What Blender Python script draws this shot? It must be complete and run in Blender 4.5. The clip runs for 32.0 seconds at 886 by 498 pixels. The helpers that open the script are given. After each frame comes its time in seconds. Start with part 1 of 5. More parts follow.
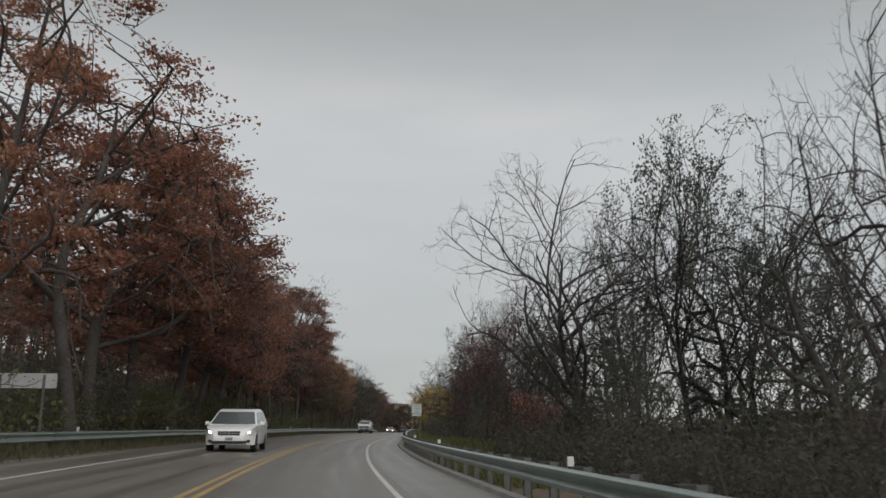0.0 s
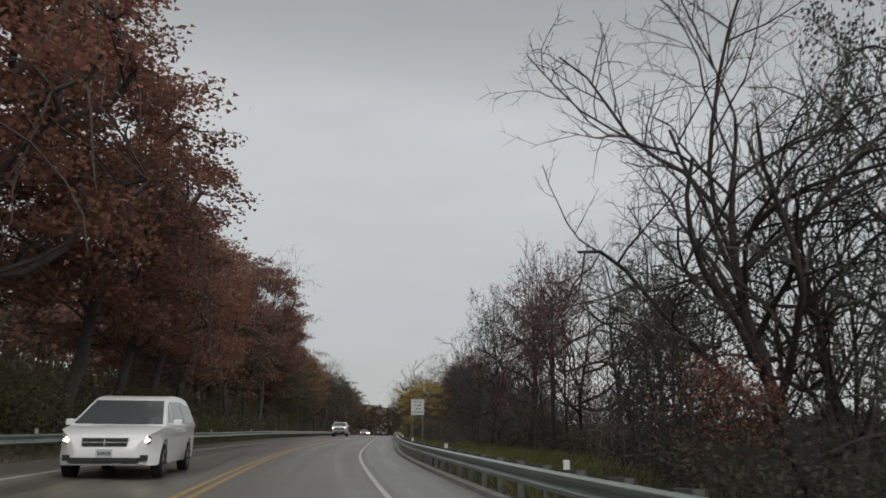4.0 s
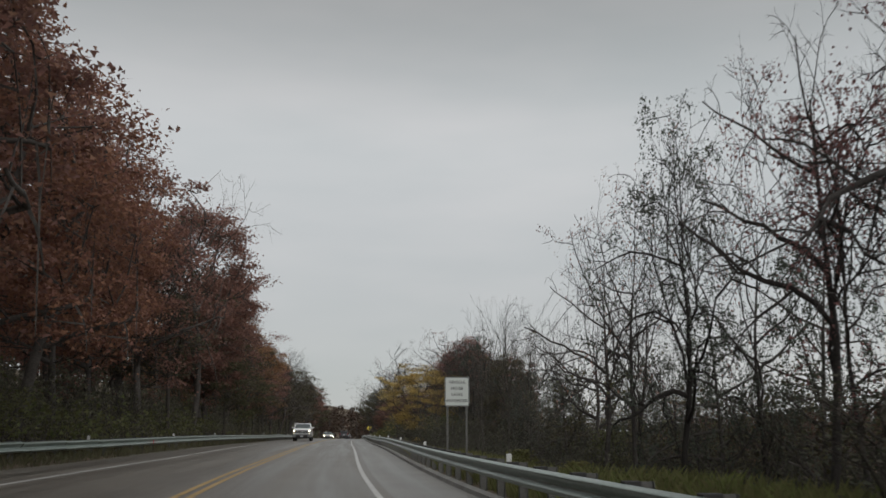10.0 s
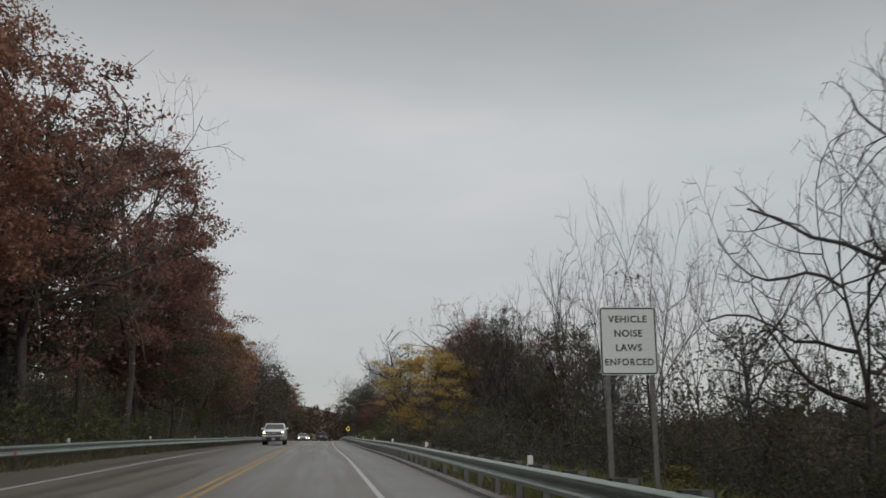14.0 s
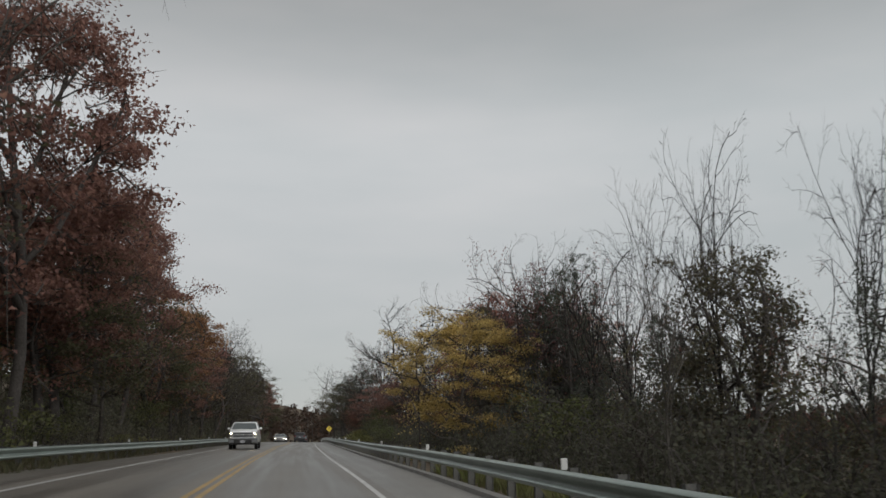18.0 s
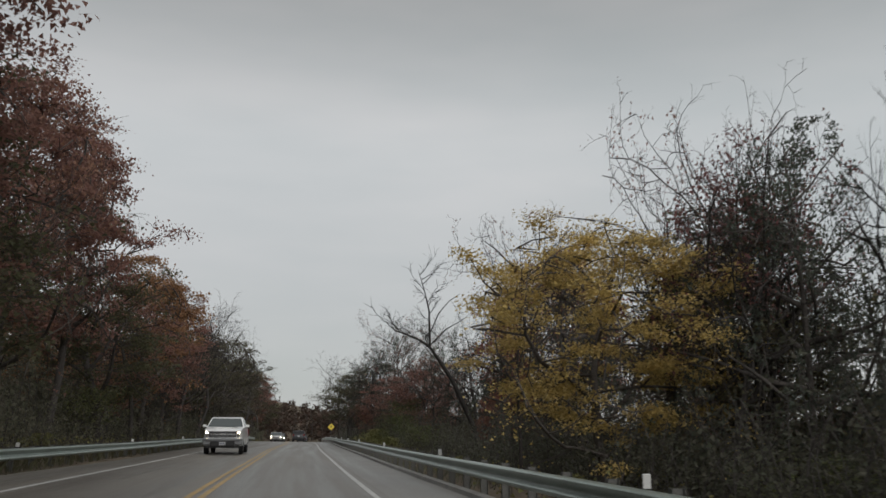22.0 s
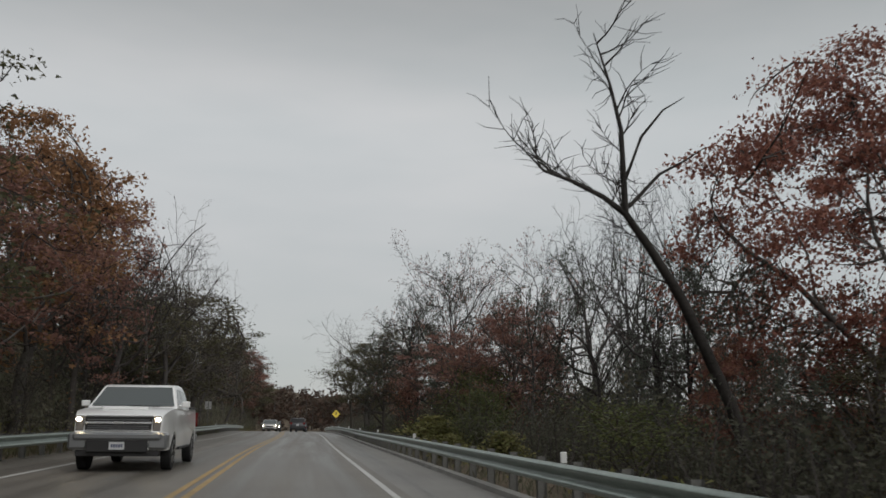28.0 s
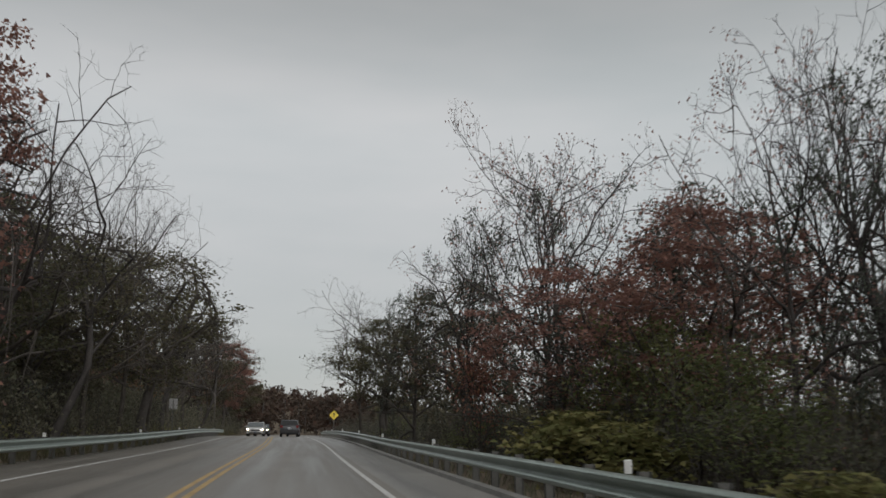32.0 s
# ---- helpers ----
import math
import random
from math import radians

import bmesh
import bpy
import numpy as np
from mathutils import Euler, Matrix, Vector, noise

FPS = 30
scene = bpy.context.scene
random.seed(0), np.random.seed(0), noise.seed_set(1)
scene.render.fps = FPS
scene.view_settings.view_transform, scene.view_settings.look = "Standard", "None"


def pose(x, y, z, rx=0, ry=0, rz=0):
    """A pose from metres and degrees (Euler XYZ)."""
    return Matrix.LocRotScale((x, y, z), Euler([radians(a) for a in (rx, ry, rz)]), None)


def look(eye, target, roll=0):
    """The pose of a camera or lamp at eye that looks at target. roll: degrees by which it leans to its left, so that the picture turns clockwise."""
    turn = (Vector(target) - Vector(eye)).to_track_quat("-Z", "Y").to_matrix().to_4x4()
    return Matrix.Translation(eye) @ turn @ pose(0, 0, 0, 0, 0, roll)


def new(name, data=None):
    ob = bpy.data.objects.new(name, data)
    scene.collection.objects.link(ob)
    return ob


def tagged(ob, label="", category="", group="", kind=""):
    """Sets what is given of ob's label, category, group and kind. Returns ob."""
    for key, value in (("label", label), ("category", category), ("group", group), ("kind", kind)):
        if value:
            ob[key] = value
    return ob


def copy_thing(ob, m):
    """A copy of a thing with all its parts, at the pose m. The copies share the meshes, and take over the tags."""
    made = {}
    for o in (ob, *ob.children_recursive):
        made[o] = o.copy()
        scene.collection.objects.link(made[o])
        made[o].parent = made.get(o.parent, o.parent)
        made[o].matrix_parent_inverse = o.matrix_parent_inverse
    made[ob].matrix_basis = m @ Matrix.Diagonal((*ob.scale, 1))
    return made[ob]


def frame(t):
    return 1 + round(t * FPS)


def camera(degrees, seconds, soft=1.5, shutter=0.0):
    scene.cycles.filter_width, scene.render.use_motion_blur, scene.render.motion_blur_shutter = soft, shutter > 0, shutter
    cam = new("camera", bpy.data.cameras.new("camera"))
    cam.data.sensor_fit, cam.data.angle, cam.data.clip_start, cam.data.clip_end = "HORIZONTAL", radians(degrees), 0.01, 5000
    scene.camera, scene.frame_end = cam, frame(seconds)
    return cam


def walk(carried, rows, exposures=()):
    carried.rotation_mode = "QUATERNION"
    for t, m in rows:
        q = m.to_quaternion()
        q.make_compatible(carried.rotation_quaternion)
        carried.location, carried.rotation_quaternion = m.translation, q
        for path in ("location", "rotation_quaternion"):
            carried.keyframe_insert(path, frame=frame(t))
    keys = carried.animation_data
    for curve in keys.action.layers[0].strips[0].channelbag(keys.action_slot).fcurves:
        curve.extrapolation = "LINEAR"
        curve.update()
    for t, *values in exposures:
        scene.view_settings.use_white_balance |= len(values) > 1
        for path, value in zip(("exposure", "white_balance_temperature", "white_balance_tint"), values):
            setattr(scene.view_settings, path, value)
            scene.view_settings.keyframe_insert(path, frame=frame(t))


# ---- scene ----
cam = camera(54.0, 32.0, soft=1.6, shutter=0.4)
PATH = [
    (0, (1.734, -0.769, 1.207), (1.985, 1.176, 1.599), 0.32),
    (0.5, (1.658, 1.489, 1.204), (1.919, 3.432, 1.598), 0.30),
    (1, (1.658, 3.809, 1.187), (1.927, 5.752, 1.58), 0.18),
    (1.5, (1.641, 6.022, 1.166), (1.917, 7.963, 1.56), 0.37),
    (2, (1.614, 7.974, 1.172), (1.897, 9.914, 1.568), 0.35),
    (2.5, (1.657, 10.154, 1.153), (1.949, 12.093, 1.549), 0.28),
    (3, (1.562, 12.329, 1.166), (1.864, 14.266, 1.563), 0.41),
    (3.5, (1.558, 14.368, 1.155), (1.868, 16.303, 1.552), 0.53),
    (5.5, (1.712, 22.444, 1.084), (2.053, 24.374, 1.482), -0.05),
    (6, (1.705, 23.998, 1.093), (2.054, 25.927, 1.49), -0.03),
    (6.5, (1.727, 26.04, 1.066), (2.084, 27.967, 1.464), -0.06),
    (7, (1.711, 27.915, 1.039), (2.076, 29.841, 1.436), -0.20),
    (7.5, (1.814, 30.104, 1.032), (2.186, 32.028, 1.43), -0.24),
    (8, (1.846, 31.796, 1.037), (2.224, 33.719, 1.435), -0.17),
    (8.5, (1.923, 34.022, 1.021), (2.309, 35.943, 1.421), -0.11),
    (9, (2.023, 36.44, 1.06), (2.419, 38.359, 1.461), -0.15),
    (9.5, (2.093, 38.606, 1.061), (2.498, 40.523, 1.461), -0.17),
    (10, (2.15, 40.229, 1.045), (2.561, 42.145, 1.446), 0.01),
    (10.5, (2.24, 42.371, 1.058), (2.66, 44.285, 1.458), -0.11),
    (11, (2.314, 44.471, 1.067), (2.743, 46.383, 1.466), -0.33),
    (11.5, (2.516, 46.765, 1.044), (2.95, 48.676, 1.443), -0.45),
    (12, (2.567, 48.359, 1.018), (3.009, 50.268, 1.418), -0.37),
    (12.5, (2.709, 50.573, 1.035), (3.159, 52.48, 1.436), -0.36),
    (13, (2.885, 52.918, 1.008), (3.342, 54.823, 1.41), -0.25),
    (13.5, (3.02, 54.978, 0.978), (3.484, 56.881, 1.38), -0.14),
    (14, (3.209, 57.08, 1), (3.677, 58.982, 1.402), -0.23),
    (14.5, (3.322, 59.197, 0.988), (3.798, 61.098, 1.389), -0.29),
    (16.5, (4.041, 67.15, 0.984), (4.543, 69.044, 1.384), -0.35),
    (17, (4.199, 69.412, 0.981), (4.707, 71.305, 1.38), -0.52),
    (17.5, (4.364, 71.643, 0.977), (4.879, 73.534, 1.377), -0.43),
    (18, (4.509, 73.559, 0.984), (5.027, 75.448, 1.385), -0.35),
    (18.5, (4.723, 75.743, 0.972), (5.246, 77.631, 1.374), -0.17),
    (19, (4.893, 77.951, 0.945), (5.423, 79.837, 1.348), -0.29),
    (19.5, (5.107, 80.132, 0.99), (5.642, 82.017, 1.39), -0.30),
    (20, (5.303, 81.766, 0.976), (5.839, 83.65, 1.378), -0.22),
    (20.5, (5.512, 84.034, 1.005), (6.046, 85.919, 1.405), -0.24),
    (21, (5.787, 86.334, 0.986), (6.313, 88.221, 1.387), 0.05),
    (21.5, (6.009, 88.599, 1.01), (6.533, 90.487, 1.41), 0.13),
    (22, (6.18, 90.288, 1), (6.698, 92.178, 1.399), 0.21),
    (22.5, (6.347, 92.425, 0.959), (6.862, 94.316, 1.356), 0.20),
    (23, (6.506, 94.569, 0.916), (7.023, 96.463, 1.298), 0.18),
    (23.5, (6.732, 96.811, 0.864), (7.249, 98.704, 1.247), 0.20),
    (24, (7.025, 98.657, 0.846), (7.541, 100.55, 1.231), 0.43),
    (24.5, (7.166, 100.935, 0.897), (7.687, 102.828, 1.279), 0.35),
    (25, (7.484, 103.392, 0.864), (8.001, 105.285, 1.248), 0.47),
    (25.5, (7.818, 106.03, 0.876), (8.328, 107.926, 1.258), 0.66),
    (27.5, (8.714, 115.397, 0.812), (9.233, 117.292, 1.186), 0.53),
    (28, (8.962, 117.376, 0.784), (9.484, 119.27, 1.159), 0.62),
    (28.5, (9.241, 119.794, 0.741), (9.765, 121.686, 1.121), 0.55),
    (29, (9.473, 122.313, 0.724), (10.001, 124.204, 1.105), 0.48),
    (29.5, (9.683, 124.879, 0.732), (10.219, 126.768, 1.113), 0.21),
    (30, (9.94, 126.89, 0.713), (10.479, 128.778, 1.096), 0.33),
    (30.5, (10.236, 129.331, 0.682), (10.774, 131.219, 1.066), 0.50),
    (31, (10.5, 131.935, 0.673), (11.039, 133.822, 1.057), 0.57),
    (31.5, (10.748, 134.511, 0.661), (11.289, 136.399, 1.041), 0.53),
    (32, (11.017, 137.066, 0.645), (11.559, 138.954, 1.024), 0.40),
]
walk(cam, [(t, look(eye, target, roll)) for t, eye, target, roll in PATH])

# ---- sky and light: an even overcast afternoon; windscreen tint darkens the upper sky ----
world = bpy.data.worlds.new("overcast_sky")
scene.world = world
world.use_nodes = True
wn, wl = world.node_tree.nodes, world.node_tree.links
back = wn["Background"]
sky = wn.new("ShaderNodeTexSky")
sky.sky_type, sky.sun_disc = "NISHITA", False
sky.sun_elevation, sky.sun_rotation = radians(42), radians(168)
sky_dim = wn.new("ShaderNodeMixRGB")
sky_dim.blend_type, sky_dim.inputs[0].default_value = "MULTIPLY", 1.0
sky_dim.inputs[2].default_value = (0.09, 0.09, 0.09, 1)
wl.new(sky.outputs[0], sky_dim.inputs[1])
coord = wn.new("ShaderNodeTexCoord")
squash = wn.new("ShaderNodeMapping")
squash.inputs["Scale"].default_value = (1.6, 1.6, 6.0)
wl.new(coord.outputs["Generated"], squash.inputs[0])
cloud = wn.new("ShaderNodeTexNoise")
cloud.inputs["Scale"].default_value, cloud.inputs["Detail"].default_value = 1.3, 4
wl.new(squash.outputs[0], cloud.inputs["Vector"])
ramp = wn.new("ShaderNodeValToRGB")
ramp.color_ramp.elements[0].position, ramp.color_ramp.elements[1].position = 0.32, 0.68
ramp.color_ramp.elements[0].color = (0.525, 0.55, 0.55, 1)
ramp.color_ramp.elements[1].color = (0.635, 0.635, 0.63, 1)
wl.new(cloud.outputs["Fac"], ramp.inputs[0])
mix = wn.new("ShaderNodeMixRGB")
mix.inputs[0].default_value = 0.9
wl.new(sky_dim.outputs[0], mix.inputs[1])
wl.new(ramp.outputs[0], mix.inputs[2])
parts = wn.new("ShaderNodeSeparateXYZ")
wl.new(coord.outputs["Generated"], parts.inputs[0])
# Sky colour darkened with height, standing in for the windscreen's tint band.
tint_band = wn.new("ShaderNodeMapRange")
tint_band.interpolation_type = "SMOOTHSTEP"
tint_band.inputs[1].default_value, tint_band.inputs[2].default_value = 0.29, 0.5
tint_band.inputs[3].default_value, tint_band.inputs[4].default_value = 1.0, 0.62
wl.new(parts.outputs["Z"], tint_band.inputs[0])
tint_mix = wn.new("ShaderNodeMixRGB")
tint_mix.blend_type, tint_mix.inputs[0].default_value = "MULTIPLY", 1.0
wl.new(mix.outputs[0], tint_mix.inputs[1])
wl.new(tint_band.outputs[0], tint_mix.inputs[2])
low = wn.new("ShaderNodeMapRange")
low.interpolation_type = "SMOOTHSTEP"
low.inputs[1].default_value, low.inputs[2].default_value = 0.08, 0.38
low.inputs[3].default_value, low.inputs[4].default_value = 0.87, 1.02
wl.new(parts.outputs["Z"], low.inputs[0])
lowered = wn.new("ShaderNodeMixRGB")
lowered.blend_type, lowered.inputs[0].default_value = "MULTIPLY", 1.0
wl.new(tint_mix.outputs[0], lowered.inputs[1])
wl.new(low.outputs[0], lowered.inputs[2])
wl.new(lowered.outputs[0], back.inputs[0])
back.inputs[1].default_value = 1.04

sun = new("sun", bpy.data.lights.new("sun", "SUN"))
sun.data.energy, sun.data.angle, sun.data.color = 1.5, radians(60), (1.0, 0.97, 0.93)
sun.matrix_world = look((0, 0, 42), (-10, 46, 0))

# ---- materials ----
def mat(name, col, rough=0.8, metal=0.0, var=0.25, scale=3.0, fine=40.0, bump=0.15, spec=0.5, island=0.0, cols=(), coord_kind="Object"):
    m = bpy.data.materials.new(name)
    m.use_nodes = True
    n, l = m.node_tree.nodes, m.node_tree.links
    b = n["Principled BSDF"]
    b.inputs["Roughness"].default_value, b.inputs["Metallic"].default_value = rough, metal
    b.inputs["Specular IOR Level"].default_value = spec
    tc = n.new("ShaderNodeTexCoord")
    big, small = n.new("ShaderNodeTexNoise"), n.new("ShaderNodeTexNoise")
    big.inputs["Scale"].default_value, small.inputs["Scale"].default_value = scale, fine
    big.inputs["Detail"].default_value, small.inputs["Detail"].default_value = 4, 3
    for q in (big, small):
        l.new(tc.outputs[coord_kind], q.inputs["Vector"])
    add = n.new("ShaderNodeMath")
    add.operation = "ADD"
    l.new(big.outputs["Fac"], add.inputs[0])
    l.new(small.outputs["Fac"], add.inputs[1])
    rng = n.new("ShaderNodeMapRange")
    rng.inputs[1].default_value, rng.inputs[2].default_value = 0.65, 1.35
    rng.inputs[3].default_value, rng.inputs[4].default_value = 1 - var, 1 + var
    l.new(add.outputs[0], rng.inputs[0])
    base = n.new("ShaderNodeMixRGB")
    base.blend_type, base.inputs[0].default_value = "MULTIPLY", 1.0
    base.inputs[1].default_value = (*col, 1)
    if cols:
        cr = n.new("ShaderNodeValToRGB")
        cr.color_ramp.elements[0].color = (*cols[0], 1)
        cr.color_ramp.elements[1].color = (*cols[-1], 1)
        for i, c in enumerate(cols[1:-1]):
            cr.color_ramp.elements.new((i + 1) / (len(cols) - 1)).color = (*c, 1)
        geo, info = n.new("ShaderNodeNewGeometry"), n.new("ShaderNodeObjectInfo")
        blend = n.new("ShaderNodeMath")
        blend.operation, blend.inputs[2].default_value = "MULTIPLY_ADD", 0.0
        blend.inputs[1].default_value = 0.55
        l.new(geo.outputs["Random Per Island"], blend.inputs[0])
        half = n.new("ShaderNodeMath")
        half.operation, half.inputs[1].default_value = "MULTIPLY", 0.45
        l.new(info.outputs["Random"], half.inputs[0])
        l.new(half.outputs[0], blend.inputs[2])
        l.new(blend.outputs[0], cr.inputs[0])
        l.new(cr.outputs[0], base.inputs[1])
    l.new(rng.outputs[0], base.inputs[2])
    l.new(base.outputs[0], b.inputs["Base Color"])
    if bump:
        bp = n.new("ShaderNodeBump")
        bp.inputs["Strength"].default_value, bp.inputs["Distance"].default_value = bump, 0.02
        l.new(small.outputs["Fac"], bp.inputs["Height"])
        l.new(bp.outputs[0], b.inputs["Normal"])
    return m


def plain(name, col, rough=0.5, metal=0.0, emit=0.0, spec=0.5, coat=0.0):
    m = bpy.data.materials.new(name)
    m.use_nodes = True
    b = m.node_tree.nodes["Principled BSDF"]
    b.inputs["Base Color"].default_value = (*col, 1)
    b.inputs["Roughness"].default_value, b.inputs["Metallic"].default_value = rough, metal
    b.inputs["Specular IOR Level"].default_value = spec
    b.inputs["Coat Weight"].default_value = coat
    if emit:
        b.inputs["Emission Color"].default_value = (*col, 1)
        b.inputs["Emission Strength"].default_value = emit
    return m


def leafy(name, cols, rough=0.65):
    m = mat(name, cols[0], rough, var=0.35, scale=0.35, fine=6.0, bump=0, spec=0.1, cols=cols)
    n, l = m.node_tree.nodes, m.node_tree.links
    b, out = n["Principled BSDF"], n["Material Output"]
    tr = n.new("ShaderNodeBsdfTranslucent")
    mx = n.new("ShaderNodeMixShader")
    mx.inputs[0].default_value = 0.42
    src = b.inputs["Base Color"].links[0].from_socket
    l.new(src, tr.inputs[0])
    l.new(b.outputs[0], mx.inputs[1])
    l.new(tr.outputs[0], mx.inputs[2])
    l.new(mx.outputs[0], out.inputs[0])
    return m


M_ASPHALT = mat("asphalt", (0.142, 0.131, 0.114), 0.42, var=0.16, scale=0.35, fine=90, bump=0.25, spec=0.45)
M_SHOULDER = mat("shoulder_paving", (0.185, 0.179, 0.166), 0.55, var=0.2, scale=0.5, fine=70, bump=0.25, spec=0.4)
M_PATCH = mat("asphalt_patch", (0.138, 0.132, 0.121), 0.5, var=0.2, scale=0.8, fine=80, bump=0.25, spec=0.4)
M_KERB = mat("kerb_concrete", (0.27, 0.265, 0.25), 0.8, var=0.3, scale=1.2, fine=30)
M_WHITE = mat("white_line_paint", (0.5, 0.5, 0.49), 0.6, var=0.22, scale=1.5, fine=50, bump=0.1)
M_YELLOW = mat("yellow_line_paint", (0.38, 0.255, 0.10), 0.6, var=0.25, scale=1.5, fine=50, bump=0.1)
M_GROUND = mat("leaf_litter", (0.13, 0.105, 0.078), 0.95, var=0.5, scale=0.25, fine=5, bump=0.5, spec=0.1)
M_STEEL = mat("galvanised_steel", (0.27, 0.325, 0.293), 0.32, metal=0.6, var=0.22, scale=0.9, fine=14, bump=0.05)
M_POST = mat("weathered_post_steel", (0.13, 0.13, 0.122), 0.7, metal=0.3, var=0.35, scale=3, fine=20)
M_BLOCK = mat("dark_spacer_block", (0.03, 0.03, 0.03), 0.8, var=0.3, scale=3, fine=20)
M_DELIN = plain("white_delineator_plastic", (0.62, 0.63, 0.62), 0.4)
M_REDREF = plain("red_reflector", (0.5, 0.04, 0.04), 0.3)
M_SIGNWHITE = mat("white_sign_sheeting", (0.57, 0.61, 0.59), 0.45, var=0.06, scale=2, fine=20, bump=0)
M_SIGNBLACK = plain("black_sign_ink", (0.015, 0.015, 0.015), 0.6)
M_SIGNYEL = mat("yellow_sign_sheeting", (0.74, 0.56, 0.07), 0.45, var=0.08, scale=2, fine=20, bump=0)
M_SIGNBACK = mat("bare_aluminium", (0.36, 0.36, 0.36), 0.55, metal=0.25, var=0.15, scale=2, fine=12, bump=0.05)
M_BARK = mat("grey_brown_bark", (0.078, 0.069, 0.061), 0.95, var=0.45, scale=1.5, fine=16, bump=0.6, spec=0.1)
M_BARKD = mat("dark_wet_bark", (0.088, 0.079, 0.073), 0.9, var=0.45, scale=1.5, fine=16, bump=0.6, spec=0.15)
M_BARKB = mat("black_wet_bark", (0.067, 0.061, 0.058), 0.9, var=0.4, scale=1.5, fine=16, bump=0.5, spec=0.12)
M_BARKW = mat("soaked_dead_bark", (0.036, 0.033, 0.031), 0.9, var=0.4, scale=1.5, fine=16, bump=0.5, spec=0.12)
M_BARKP = mat("pale_bark", (0.085, 0.078, 0.07), 0.95, var=0.4, scale=1.5, fine=16, bump=0.5, spec=0.1)
L_RUST = leafy("rust_oak_leaves", ((0.204, 0.114, 0.1), (0.254, 0.13, 0.103), (0.318, 0.168, 0.106), (0.167, 0.109, 0.103)))
# Rust palette again, redder and lightened so the near open oaks look lit.
L_SCARLET = leafy("lit_rust_oak_leaves", ((0.245, 0.124, 0.109), (0.316, 0.152, 0.113), (0.377, 0.199, 0.119), (0.204, 0.119, 0.109)))
L_BROWN = leafy("brown_oak_leaves", ((0.179, 0.118, 0.097), (0.281, 0.151, 0.117), (0.225, 0.126, 0.112), (0.327, 0.189, 0.125)))
L_ORANGE = leafy("orange_leaves", ((0.275, 0.152, 0.086), (0.341, 0.194, 0.1), (0.22, 0.121, 0.079), (0.242, 0.164, 0.092)))
L_RED = leafy("crimson_leaves", ((0.216, 0.095, 0.084), (0.324, 0.149, 0.105), (0.184, 0.088, 0.084), (0.367, 0.23, 0.112)))
L_YELLOW = leafy("golden_leaves", ((0.575, 0.414, 0.147), (0.644, 0.483, 0.176), (0.506, 0.38, 0.147), (0.414, 0.333, 0.147)))
L_OLIVE = leafy("dull_olive_leaves", ((0.091, 0.097, 0.061), (0.122, 0.119, 0.067), (0.11, 0.091, 0.067), (0.077, 0.091, 0.065)))
L_GREEN = leafy("dark_green_needles", ((0.08, 0.096, 0.078), (0.098, 0.113, 0.087), (0.088, 0.096, 0.084), (0.108, 0.116, 0.092)))
L_BUSH = leafy("green_bush_leaves", ((0.098, 0.124, 0.055), (0.13, 0.15, 0.065), (0.156, 0.156, 0.072), (0.091, 0.104, 0.052)))
L_FAR = leafy("dull_russet_woods", ((0.10, 0.066, 0.054), (0.13, 0.076, 0.06), (0.085, 0.068, 0.056), (0.115, 0.082, 0.06)))
L_WEED = leafy("yellowing_weeds", ((0.195, 0.193, 0.078), (0.24, 0.216, 0.093), (0.165, 0.178, 0.071), (0.195, 0.162, 0.085)))
L_BRUSH = leafy("faded_brush_leaves", ((0.096, 0.095, 0.073), (0.103, 0.097, 0.076), (0.09, 0.097, 0.07), (0.108, 0.096, 0.078)))
# Greener than L_BRUSH; also lightened to offset the shade under the left trees.
L_UNDER = leafy("lifted_green_undergrowth", ((0.157, 0.159, 0.112), (0.174, 0.16, 0.118), (0.148, 0.155, 0.105), (0.174, 0.155, 0.121)))
L_GRASS = leafy("ragged_grass", ((0.115, 0.145, 0.048), (0.145, 0.165, 0.06), (0.165, 0.155, 0.075), (0.092, 0.115, 0.042)))
L_PINK = leafy("dusky_pink_leaves", ((0.2, 0.105, 0.11), (0.16, 0.085, 0.09), (0.24, 0.12, 0.11), (0.13, 0.085, 0.085)))



